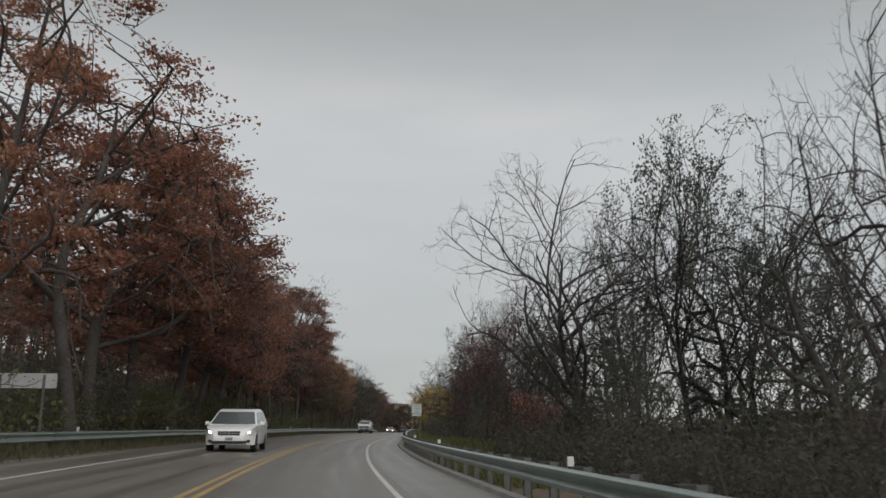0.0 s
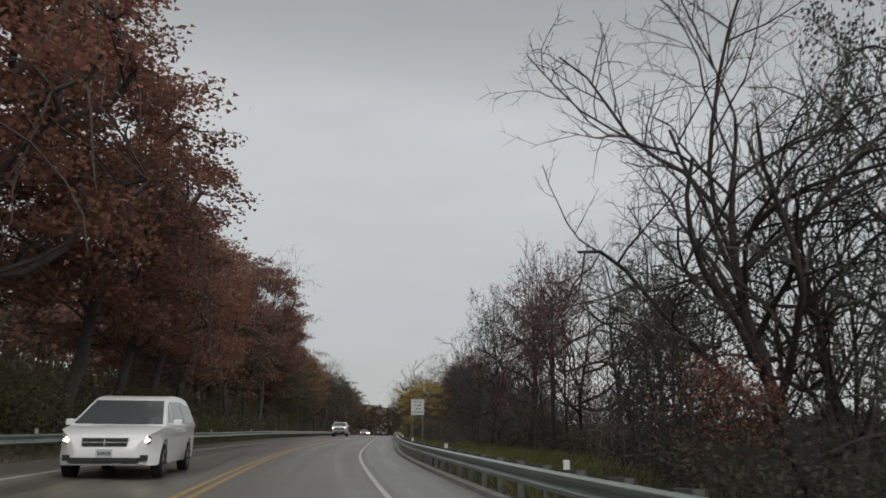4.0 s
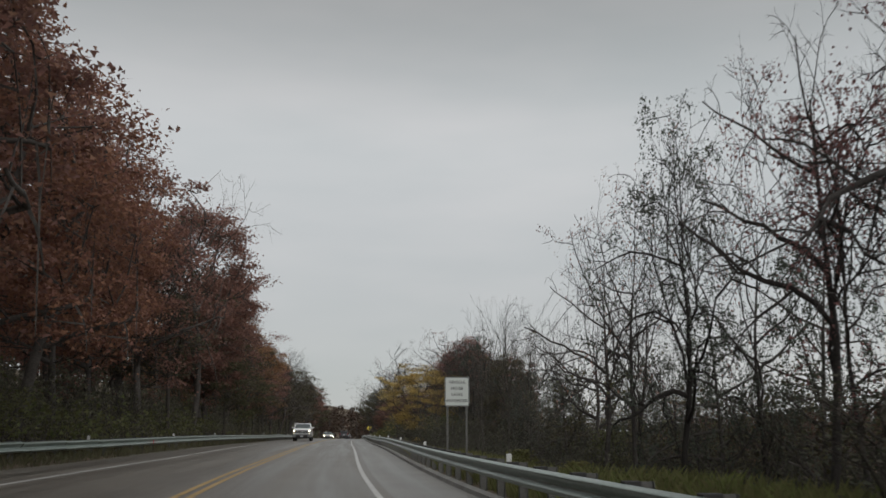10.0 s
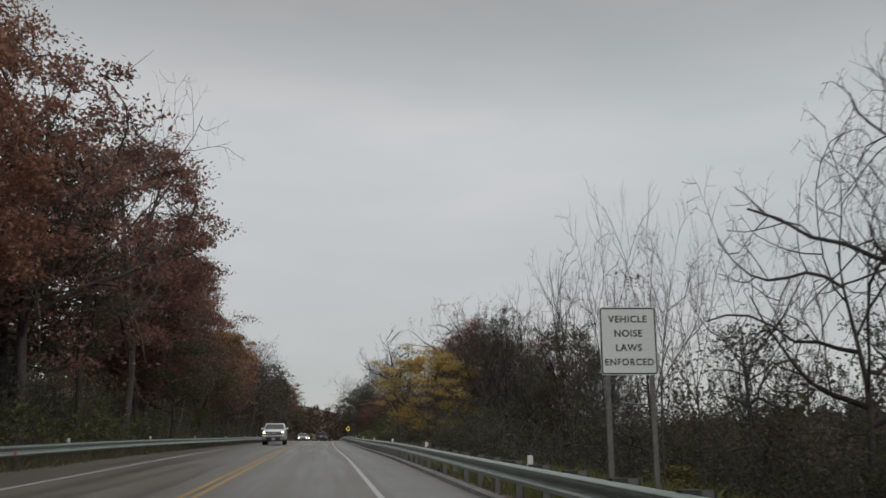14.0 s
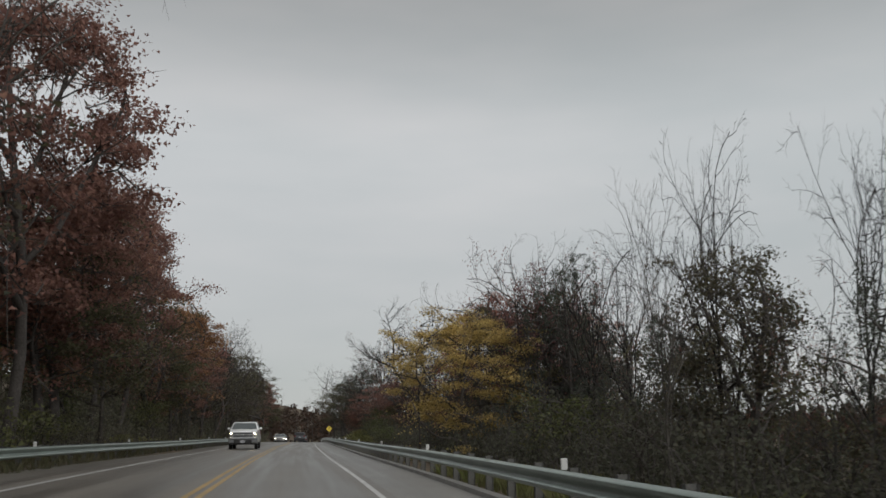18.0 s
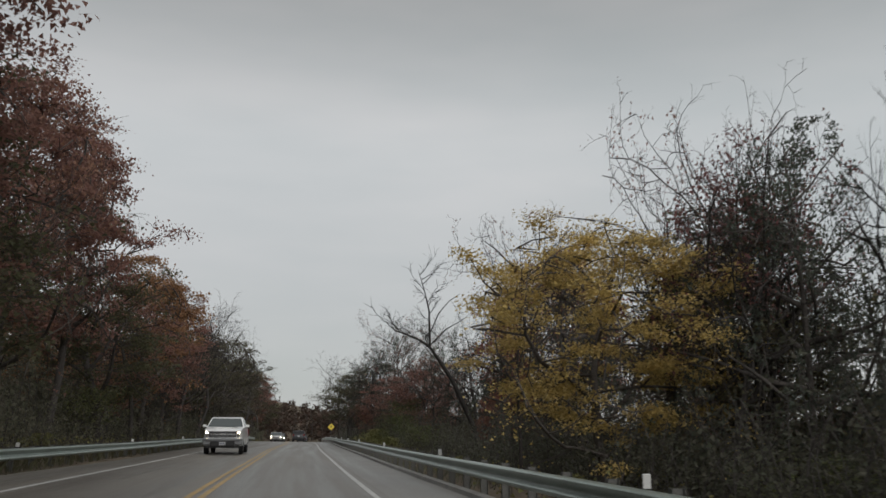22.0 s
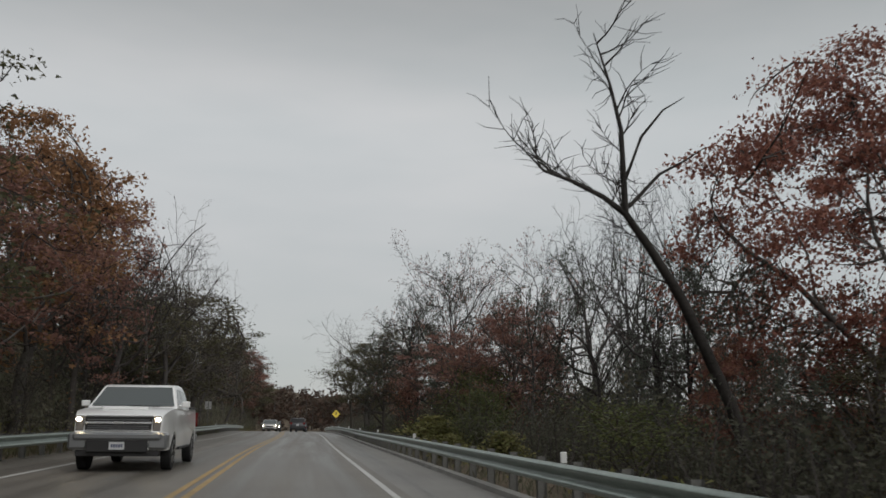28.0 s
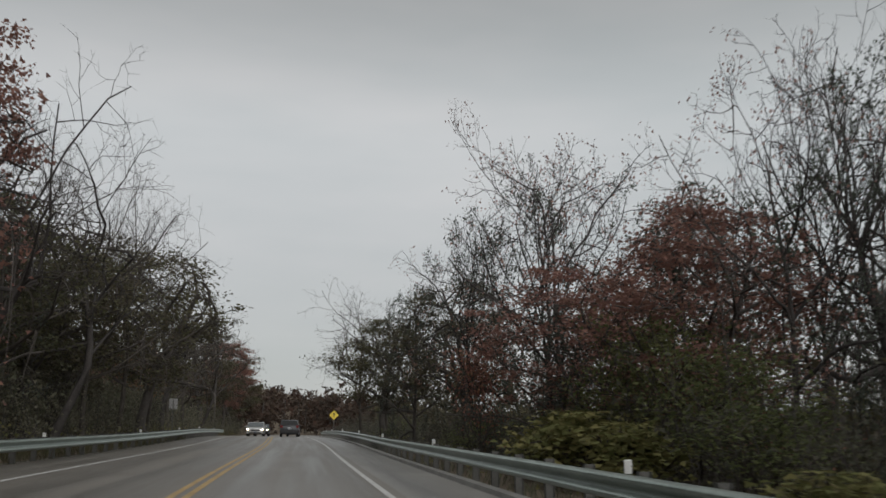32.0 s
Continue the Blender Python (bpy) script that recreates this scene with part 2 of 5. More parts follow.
def worn_lanes(m):
    """Darker, smoother wheel tracks and long streaks, laid out along the lanes."""
    n, l = m.node_tree.nodes, m.node_tree.links
    b = n["Principled BSDF"]
    uv, sep = n.new("ShaderNodeUVMap"), n.new("ShaderNodeSeparateXYZ")
    uv.uv_map = "lane"
    l.new(uv.outputs[0], sep.inputs[0])
    steps = []
    for op, val in (("ADD", 0.875), ("MULTIPLY", 2 * math.pi / 1.75), ("COSINE", 0.0)):
        q = n.new("ShaderNodeMath")
        q.operation, q.inputs[1].default_value = op, val
        l.new(steps[-1].outputs[0] if steps else sep.outputs["X"], q.inputs[0])
        steps.append(q)
    st = n.new("ShaderNodeMapping")
    st.inputs["Scale"].default_value = (2.2, 0.05, 1)
    l.new(uv.outputs[0], st.inputs[0])
    streak = n.new("ShaderNodeTexNoise")
    streak.inputs["Scale"].default_value, streak.inputs["Detail"].default_value = 1.0, 5
    l.new(st.outputs[0], streak.inputs["Vector"])
    both = n.new("ShaderNodeMath")
    both.operation, both.inputs[1].default_value = "MULTIPLY_ADD", -0.07
    l.new(steps[-1].outputs[0], both.inputs[0])
    l.new(streak.outputs["Fac"], both.inputs[2])
    r = n.new("ShaderNodeMapRange")
    r.inputs[1].default_value, r.inputs[2].default_value, r.inputs[3].default_value, r.inputs[4].default_value = 0.3, 0.7, 0.74, 1.26
    l.new(both.outputs[0], r.inputs[0])
    src = b.inputs["Base Color"].links[0].from_socket
    mul = n.new("ShaderNodeMixRGB")
    mul.blend_type, mul.inputs[0].default_value = "MULTIPLY", 1.0
    l.new(src, mul.inputs[1])
    l.new(r.outputs[0], mul.inputs[2])
    l.new(mul.outputs[0], b.inputs["Base Color"])
    rr = n.new("ShaderNodeMapRange")
    rr.inputs[1].default_value, rr.inputs[2].default_value, rr.inputs[3].default_value, rr.inputs[4].default_value = 0.3, 0.7, 0.33, 0.55
    l.new(both.outputs[0], rr.inputs[0])
    l.new(rr.outputs[0], b.inputs["Roughness"])


worn_lanes(M_ASPHALT)
worn_lanes(M_SHOULDER)

# ---- the road's line ----
def spline(xs, ys):
    """A natural cubic through the knots, straight past its ends."""
    xs, ys = np.array(xs, float), np.array(ys, float)
    h, n = np.diff(xs), len(xs)
    a, r = np.eye(n), np.zeros(n)
    for i in range(1, n - 1):
        a[i, i - 1 : i + 2] = h[i - 1], 2 * (h[i - 1] + h[i]), h[i]
        r[i] = 6 * ((ys[i + 1] - ys[i]) / h[i] - (ys[i] - ys[i - 1]) / h[i - 1])
    k = np.linalg.solve(a, r)

    def f(x):
        q = min(max(x, xs[0]), xs[-1])
        i = int(min(max(np.searchsorted(xs, q) - 1, 0), n - 2))
        s, t = xs[i + 1] - q, q - xs[i]
        return (k[i] * s**3 + k[i + 1] * t**3) / (6 * h[i]) + (ys[i] / h[i] - k[i] * h[i] / 6) * s + (ys[i + 1] / h[i] - k[i + 1] * h[i] / 6) * t + (x - q) * (ys[-1] - ys[-2]) / h[-1] * (x > q)
    return f


edge_x = spline((-60, -20, 0, 15, 28, 41, 54, 66, 79, 95, 112, 131, 150, 170, 190, 215, 245, 280, 320, 380),
                (3.9, 3.25, 3.03, 3, 3.14, 3.6, 4.29, 5.28, 6.62, 8.31, 10.03, 12.08, 14.15, 16.53, 18.91, 21.41, 24.82, 30, 39, 58))
road_z = spline((-60, 0, 40, 80, 95, 110, 130, 150, 175, 205, 232, 260, 300, 380), (0.18, -0, -0.17, -0.25, -0.28, -0.37, -0.52, -0.65, -0.91, -1.14, -1.59, -2.2, -2.9, -4.5))


def at(y, u, z=0.0):
    """A place u metres right of the road's right white line, z above the paving there."""
    s = (edge_x(y + 0.5) - edge_x(y - 0.5))
    c = 1 / math.sqrt(1 + s * s)
    tilt = float(np.interp(y, (0, 45, 75, 140), (0.036, 0.034, 0.019, 0.014)))
    over = -tilt * min(max(u, -11), 0)
    return Vector((edge_x(y) + u * c, y - u * s * c, road_z(y) + over + z))


def heading(y):
    """Degrees by which the road runs to the left of +y."""
    return -math.degrees(math.atan(edge_x(y + 0.5) - edge_x(y - 0.5)))


def rail_u(y):
    return float(np.interp(y, (0, 75, 140, 232), (-10.2, -9.5, -8.6, -8.7)))


def ground_rise(y, u):
    """Height of the land over the paving, u from the right white line."""
    n = noise.noise((y * 0.05, u * 0.07, 3.0))
    if u > 2.3:
        d = u - 2.3
        z = -0.06 - 0.03 * min(d, 3.0) - 0.32 * max(0, min(d - 3.0, 8.0)) - 0.06 * max(0, min(d - 11, 40)) + 0.09 * max(0, min(d - 60, 130))
        return z + n * min(0.8, 0.08 * d)
    if u < -8.0:
        d = -8.0 - u
        z = -0.08 + 0.05 * min(d, 4) + 0.16 * max(0, min(d - 5.5, 14)) + 0.26 * max(0, min(d - 19, 60))
        return z + n * min(0.9, 0.07 * d)
    return -0.08


def ground_at(x, y):
    u = (x - edge_x(y)) * 0.995
    q = at(y, min(max(u, -11), 3))
    return q.z + ground_rise(y, u)


# ---- builders ----
def link(name, me, material=None, parent=None, label=""):
    for m in material if isinstance(material, (list, tuple)) else [material] if material else []:
        me.materials.append(m)
    ob = new(name, me)
    if parent:
        ob.parent = parent
    if label:
        ob["label"] = label
    return ob


def part(name, bm, material, parent, label="", smooth=False):
    me = bpy.data.meshes.new(name)
    bm.to_mesh(me)
    bm.free()
    if smooth:
        me.polygons.foreach_set("use_smooth", [True] * len(me.polygons))
    return link(name, me, material, parent, label)


def raw(name, verts, faces, material, parent=None, label="", slots=None, smooth=False):
    me = bpy.data.meshes.new(name)
    me.from_pydata(verts, [], faces)
    ob = link(name, me, material, parent, label)
    if slots is not None:
        me.polygons.foreach_set("material_index", np.asarray(slots, np.int32))
    if smooth:
        me.polygons.foreach_set("use_smooth", [True] * len(me.polygons))
    return ob


def thing(name, m, label, category, group="", kind=""):
    ob = new(name)
    ob.matrix_world = m
    return tagged(ob, label, category, group, kind)


def box(bm, lo, hi, bevel=0.0):
    r = bmesh.ops.create_cube(bm, size=1.0)
    for v in r["verts"]:
        v.co = Vector([lo[i] + (v.co[i] + 0.5) * (hi[i] - lo[i]) for i in range(3)])
    if bevel:
        es = list({e for v in r["verts"] for e in v.link_edges})
        bmesh.ops.bevel(bm, geom=es, offset=bevel, segments=1, affect="EDGES", profile=0.5)


def boxes(*specs, bevel=0.0):
    bm = bmesh.new()
    for lo, hi in specs:
        box(bm, lo, hi, bevel)
    return bm


def ribbon(name, section, y0, y1, step, material, label="", kind="structure", parent=None, origin=None):
    """A strip with the cross-section [(u, z), ...] swept along the road."""
    n = max(1, int(round((y1 - y0) / step)))
    verts, faces, k = [], [], len(section)
    o = origin or Vector((0, 0, 0))
    for i in range(n + 1):
        y = y0 + (y1 - y0) * i / n
        verts += [tuple(at(y, u(y) if callable(u) else u, z) - o) for u, z in section]
        if i:
            for j in range(k - 1):
                a = (i - 1) * k + j
                faces.append((a, a + 1, a + k + 1, a + k))
    ob = raw(name, verts, faces, material, parent)
    flat = []
    for i in range(n):
        for j in range(k - 1):
            for jj, ii in ((j, i), (j + 1, i), (j + 1, i + 1), (j, i + 1)):
                u = section[jj][0]
                flat += [u(0) if callable(u) else u, y0 + (y1 - y0) * ii / n]
    ob.data.uv_layers.new(name="lane").data.foreach_set("uv", flat)
    if not parent:
        tagged(ob, label, name.replace("_", " "), "", kind)
    return ob


# ---- ground and road ----
us = [-420, -300, -220, -160, -120, -90, -70, -55, -45, -38, -32, -27, -23, -20, -17.5, -15, -13, -11.5, -10.4, -9.4, -8.4, -7.8, -5, 0, 2.2, 2.5, 3.2, 4, 5, 6, 7.5, 9, 11, 13, 15.5, 18, 21, 25, 30, 36, 44, 54, 66, 80, 100, 130, 170, 220, 300, 420]
ys = [-120 + 4 * i for i in range(110)] + [330 + 30 * i for i in range(12)]
gv = []
for y in ys:
    for u in us:
        q = at(y, min(max(u, -11), 3))
        far = max(0.0, y - 300) * 0.02
        gv.append((edge_x(y) + u * 0.995, y, q.z + ground_rise(y, u) + far))
k = len(us)
gf = [(j * k + i, j * k + i + 1, (j + 1) * k + i + 1, (j + 1) * k + i) for j in range(len(ys) - 1) for i in range(k - 1)]
tagged(raw("ground", gv, gf, M_GROUND, smooth=True), "leaf-strewn woodland ground beside the road", "ground", kind="structure")

ribbon("road", [(-9.3, -0.02), (-8.0, -0.01), (-7.0, 0.0), (-3.35, 0.012), (0.0, 0.0), (0.25, 0.0)], -60, 380, 2.0, M_ASPHALT, "worn damp grey asphalt two-lane road")
ribbon("shoulder", [(0.25, 0.0), (1.2, -0.005), (1.82, -0.01)], -60, 380, 2.0, M_SHOULDER, "pale paved shoulder beside the right lane")
ribbon("kerb", [(1.8, -0.02), (1.82, 0.075), (1.98, 0.085), (2.04, 0.07), (2.2, -0.12)], -60, 300, 1.5, M_KERB, "low worn concrete kerb under the guardrail")
ribbon("edge_line", [(-0.06, 0.005), (0.06, 0.005)], -60, 330, 1.5, M_WHITE, "solid white edge line on the asphalt")
ribbon("edge_line", [(-7.06, 0.007), (-6.94, 0.007)], -60, 330, 1.5, M_WHITE, "solid white edge line on the asphalt")
ribbon("centre_line", [(-3.53, 0.016), (-3.41, 0.016)], -60, 330, 1.5, M_YELLOW, "double yellow centre line on the asphalt")
ribbon("centre_line", [(-3.29, 0.016), (-3.17, 0.016)], -60, 330, 1.5, M_YELLOW, "double yellow centre line on the asphalt")
for y0, y1, u0, u1 in ((118, 134, -4.6, -3.75), (134.5, 139, -5.2, -3.9)):
    ribbon("road_patch", [(u0, 0.007), (u1, 0.007)], y0, y1, 1.0, M_PATCH, "pale worn patch in the asphalt")

# ---- guardrails ----
BEAM = [(0.086, 0.0), (0.045, -0.012), (0.012, -0.032), (0.0, -0.055), (0.012, -0.08), (0.046, -0.116), (0.078, -0.15), (0.083, -0.166), (0.068, -0.186), (0.03, -0.214), (0.006, -0.236), (0.0, -0.256), (0.014, -0.282), (0.05, -0.303), (0.086, -0.312)]


def beam_mesh(length, mirror):
    s = -1 if mirror else 1
    v, f = [], []
    for y in (-length / 2, length / 2):
        v += [(s * a, y, z) for a, z in BEAM] + [(s * (a + 0.006), y, z) for a, z in BEAM]
    n, m = len(BEAM), 2 * len(BEAM)
    for j in range(n - 1):
        f += [(j, j + 1, m + j + 1, m + j), (n + j, m + n + j, m + n + j + 1, n + j + 1)]
    f += [(0, m, m + n, n), (n - 1, m - 1, 2 * m - 1, m + n - 1)]
    me = bpy.data.meshes.new("rail_panel")
    me.from_pydata(v, [], f)
    me.polygons.foreach_set("use_smooth", [True] * len(me.polygons))
    me.materials.append(M_STEEL)
    return me


def post_mesh():
    bm = boxes(((-0.075, -0.05, -1.3), (-0.067, 0.05, 0.66)), ((0.067, -0.05, -1.3), (0.075, 0.05, 0.66)), ((-0.067, -0.004, -1.3), (0.067, 0.004, 0.66)))
    me = bpy.data.meshes.new("post")
    bm.to_mesh(me)
    me.materials.append(M_POST)
    return me


def block_mesh():
    bm = boxes(((-0.1, -0.07, 0.34), (0.1, 0.06, 0.668)), bevel=0.008)
    me = bpy.data.meshes.new("spacer_block")
    bm.to_mesh(me)
    me.materials.append(M_BLOCK)
    return me


def delineator_mesh():
    bm = boxes(((-0.05, -0.014, 0.66), (0.05, 0.014, 0.83)), bevel=0.01)
    me = bpy.data.meshes.new("delineator")
    bm.to_mesh(me)
    me.materials.append(M_DELIN)
    return me


# where the white posts-top markers stand along the rails
MARKERS = (12.1, 29.1, 42.6, 56.1, 71.3, 86.0, 99.7, 114.0, 130.0, 147.0, 162.0, 178.0)
POST_ME, BLOCK_ME, DELIN_ME = post_mesh(), block_mesh(), delineator_mesh()


def guardrail(side, y0, y1, label):
    top = 0.64
    root = thing("guardrail", Matrix.Translation(at(y0, 2.0 if side > 0 else rail_u(y0))), label, "guardrail", "roadside guardrails")
    inv = root.matrix_world.inverted()
    panel = beam_mesh(3.84, side < 0)
    u_of = (lambda y: 2.0) if side > 0 else rail_u

    def put(name, me, y, du, dz):
        ob = new(name, me)
        ob.parent = root
        p = at(y, u_of(y) + side * du, dz)
        slope = math.degrees(math.atan(road_z(y + 0.5) - road_z(y - 0.5)))
        lean = heading(y) + (math.degrees(math.atan(rail_u(y + 2) / 4 - rail_u(y - 2) / 4)) * -1 if side < 0 else 0)
        ob.matrix_basis = inv @ pose(*p, slope, 0, lean)
        return ob

    y, i = y0, 0
    while y < y1:
        if i % 2 == 0:
            put("rail_panel", panel, y + 1.905, 0.0, top)
        put("post", POST_ME, y, 0.37, 0)
        if y < 76 or side < 0:
            put("spacer_block", BLOCK_ME, y, 0.19, 0)
        y, i = y + 1.905, i + 1
    for yy in (-3.0, *MARKERS, *(range(193, 262, 15))):
        if y0 < yy < y1:
            put("delineator", DELIN_ME, yy + (0 if side > 0 else 2.5), 0.32, -0.05)
    return root, put


right_rail, put_right = guardrail(1, -21.0, 262, "galvanised steel W-beam guardrail along the kerb")
left_rail, put_left = guardrail(-1, -21.0, 231, "galvanised steel W-beam guardrail along the oncoming lane")
bm = boxes(((-0.006, -0.07, 0.36), (0.006, 0.07, 0.52)), bevel=0.004)
me = bpy.data.meshes.new("red_reflector")
bm.to_mesh(me)
me.materials.append(M_REDREF)
put_left("red_reflector", me, 82.5, -0.03, 0.0)


# ---- signs ----
def lettering(text, size, material, parent, m):
    cu = bpy.data.curves.new("lettering", "FONT")
    cu.body, cu.size, cu.align_x, cu.align_y, cu.extrude = text, size, "CENTER", "CENTER", 0.001
    cu.offset = size * 0.02
    cu.space_character = 1.12
    tmp = new("lettering", cu)
    bpy.context.view_layer.update()
    me = bpy.data.meshes.new_from_object(tmp.evaluated_get(bpy.context.evaluated_depsgraph_get()))
    bpy.data.objects.remove(tmp)
    ob = link("lettering", me, material, parent)
    ob.matrix_basis = m
    return ob


def plate(w, h, r, t, steps=5):
    bm = bmesh.new()
    pts = []
    for cx_, cz, a0 in ((w / 2 - r, h / 2 - r, 0), (-w / 2 + r, h / 2 - r, 90), (-w / 2 + r, -h / 2 + r, 180), (w / 2 - r, -h / 2 + r, 270)):
        for i in range(steps):
            a = radians(a0 + 90 * i / (steps - 1))
            pts.append((cx_ + r * math.cos(a), cz + r * math.sin(a)))
    front = [bm.verts.new((x, -t / 2, z)) for x, z in pts]
    rear = [bm.verts.new((x, t / 2, z)) for x, z in pts]
    bm.faces.new(front)
    bm.faces.new(rear[::-1])
    for i in range(len(pts)):
        j = (i + 1) % len(pts)
        bm.faces.new((front[i], rear[i], rear[j], front[j]))
    return bm


def frame_ring(w, h, r, line, t, steps=5):
    bm = bmesh.new()
    rings = []
    for dw in (0, line):
        ring = []
        for sx, sz, a0 in ((1, 1, 0), (-1, 1, 90), (-1, -1, 180), (1, -1, 270)):
            for i in range(steps):
                a = radians(a0 + 90 * i / (steps - 1))
                rr = max(r - dw, 0.004)
                ring.append(bm.verts.new((sx * (w / 2 - dw - rr) + rr * math.cos(a), t, sz * (h / 2 - dw - rr) + rr * math.sin(a))))
        rings.append(ring)
    n = len(rings[0])
    for i in range(n):
        j = (i + 1) % n
        bm.faces.new((rings[0][i], rings[0][j], rings[1][j], rings[1][i]))
    return bm


def channel_post(h0, h1):
    return boxes(((-0.035, 0.0, h0), (0.035, 0.006, h1)), ((-0.035, 0.006, h0), (-0.029, 0.035, h1)), ((0.029, 0.006, h0), (0.035, 0.035, h1)))


sx, sy = 8.64, 68.3
gz = ground_at(sx, sy)
sign = thing("road_sign", pose(sx, sy, gz, 0, 0, -13), "white rectangular traffic sign with black lettering on two steel posts", "road sign")
sz = 2.178 - gz
ob = part("panel", plate(0.8, 0.95, 0.05, 0.004), M_SIGNWHITE, sign, "white reflective panel")
ob.location = (0, 0, sz)
ob = part("border", frame_ring(0.783, 0.933, 0.044, 0.02, -0.004), M_SIGNBLACK, sign, "thin black border")
ob.location = (0, 0, sz)
for i, word in enumerate(("VEHICLE", "NOISE", "LAWS", "ENFORCED")):
    lettering(word, 0.135 if i < 3 else 0.128, M_SIGNBLACK, sign, pose(0, -0.0045, sz + 0.30 - 0.2 * i, 90, 0, 0) @ Matrix.Diagonal((0.97, 1, 1, 1)))
for x in (-0.31, 0.31):
    ob = part("post", channel_post(-0.5, sz + 0.44), M_POST, sign, "galvanised channel post")
    ob.location = (x, 0.004, 0)

dx, dy = 30.12, 256.7
gz = ground_at(dx, dy)
warn = thing("warning_sign", pose(dx, dy, gz, 0, 0, heading(250)), "yellow diamond warning sign with a black symbol on a post", "road sign")
ob = part("panel", plate(0.92, 0.92, 0.06, 0.005), M_SIGNYEL, warn, "yellow diamond panel")
ob.matrix_basis = pose(0, 0, 0.76 - gz, 0, 45, 0)
ob = part("symbol", boxes(((-0.05, -0.006, -0.22), (0.05, -0.004, 0.1)), ((-0.14, -0.006, 0.1), (0.14, -0.004, 0.18)), ((-0.08, -0.006, 0.18), (0.08, -0.004, 0.28))), M_SIGNBLACK, warn, "black symbol")
ob.location = (0, 0, 0.76 - gz)
ob = part("post", channel_post(-0.4, 1.0 - gz), M_POST, warn, "steel post")
ob.location = (0, 0.01, 0)


def sign_back(name, x, y, zc, w, h, label, posts=(0.0,)):
    g = ground_at(x, y)
    root = thing(name, pose(x, y, g, 0, 0, heading(y)), label, "road sign")
    ob = part("panel", plate(w, h, 0.04, 0.006), M_SIGNBACK, root)
    ob.location = (0, 0, zc - g)
    for px in posts:
        ob = part("post", channel_post(-0.5, zc - g + h / 2 - 0.05), M_POST, root)
        ob.matrix_basis = pose(px, -0.004, 0, 0, 0, 180)
    return root


sign_back("road_sign", 9.95, 205.7, 1.45, 0.61, 0.76, "grey back of a small traffic sign on a steel post")
sign_back("guide_sign", -7.78, 28.2, 2.43, 2.08, 0.46, "grey back of a long guide sign on two posts", (-0.66, 0.66))

# ---- trees ----
class Wood:
    """Limbs and leaves gathered as plain arrays."""

    def __init__(self):
        self.v, self.f, self.slot = [], [], []

    def tube(self, pts, radii, sides, slot=0):
        base = len(self.v)
        for i, p in enumerate(pts):
            d = (pts[min(i + 1, len(pts) - 1)] - pts[max(i - 1, 0)])
            d = d / (np.linalg.norm(d) + 1e-9)
            a = np.cross(d, (0.31, 0.2, 0.93) if abs(d[2]) < 0.9 else (1.0, 0.1, 0.0))
            a /= np.linalg.norm(a) + 1e-9
            b = np.cross(d, a)
            for k in range(sides):
                w = 2 * math.pi * k / sides
                self.v.append(tuple(p + radii[i] * (math.cos(w) * a + math.sin(w) * b)))
        for i in range(len(pts) - 1):
            for k in range(sides):
                q, r = base + i * sides + k, base + i * sides + (k + 1) % sides
                self.f.append((q, r, r + sides, q + sides))
                self.slot.append(slot)

    def leaves(self, rng, centres, size, scatter, per, slot=1, droop=0.0, flat=0.5, tri=False, squash=0.8):
        n = len(centres) * per
        if not n:
            return
        c = np.repeat(np.asarray(centres), per, 0) + np.clip(rng.normal(0, scatter, (n, 3)), -2 * scatter, 2 * scatter) * (1, 1, squash)
        d = rng.normal(0, 1, (n, 3))
        d[:, 2] = d[:, 2] * flat - droop
        d /= np.linalg.norm(d, axis=1)[:, None]
        e = np.cross(d, rng.normal(0, 1, (n, 3)))
        e /= np.linalg.norm(e, axis=1)[:, None]
        up = np.cross(d, e)
        s = size * rng.uniform(0.6, 1.35, n)[:, None]
        base = len(self.v)
        quad = np.stack([c - d * s * 0.5, c + e * s * 0.36 + up * s * 0.1, c + d * s * 0.55, c - e * s * 0.36 + up * s * 0.1], 1).reshape(-1, 3)
        if tri:
            quad = np.stack([c - d * s * 0.42 + e * s * 0.42, c - d * s * 0.42 - e * s * 0.42, c + d * s * 0.5 + up * s * 0.1], 1).reshape(-1, 3)
            self.v += [tuple(q) for q in quad]
            self.f += [(base + 3 * i, base + 3 * i + 1, base + 3 * i + 2) for i in range(n)]
            self.slot += [slot] * n
            return
        self.v += [tuple(q) for q in quad]
        self.f += [(base + 4 * i, base + 4 * i + 1, base + 4 * i + 2, base + 4 * i + 3) for i in range(n)]
        self.slot += [slot] * n


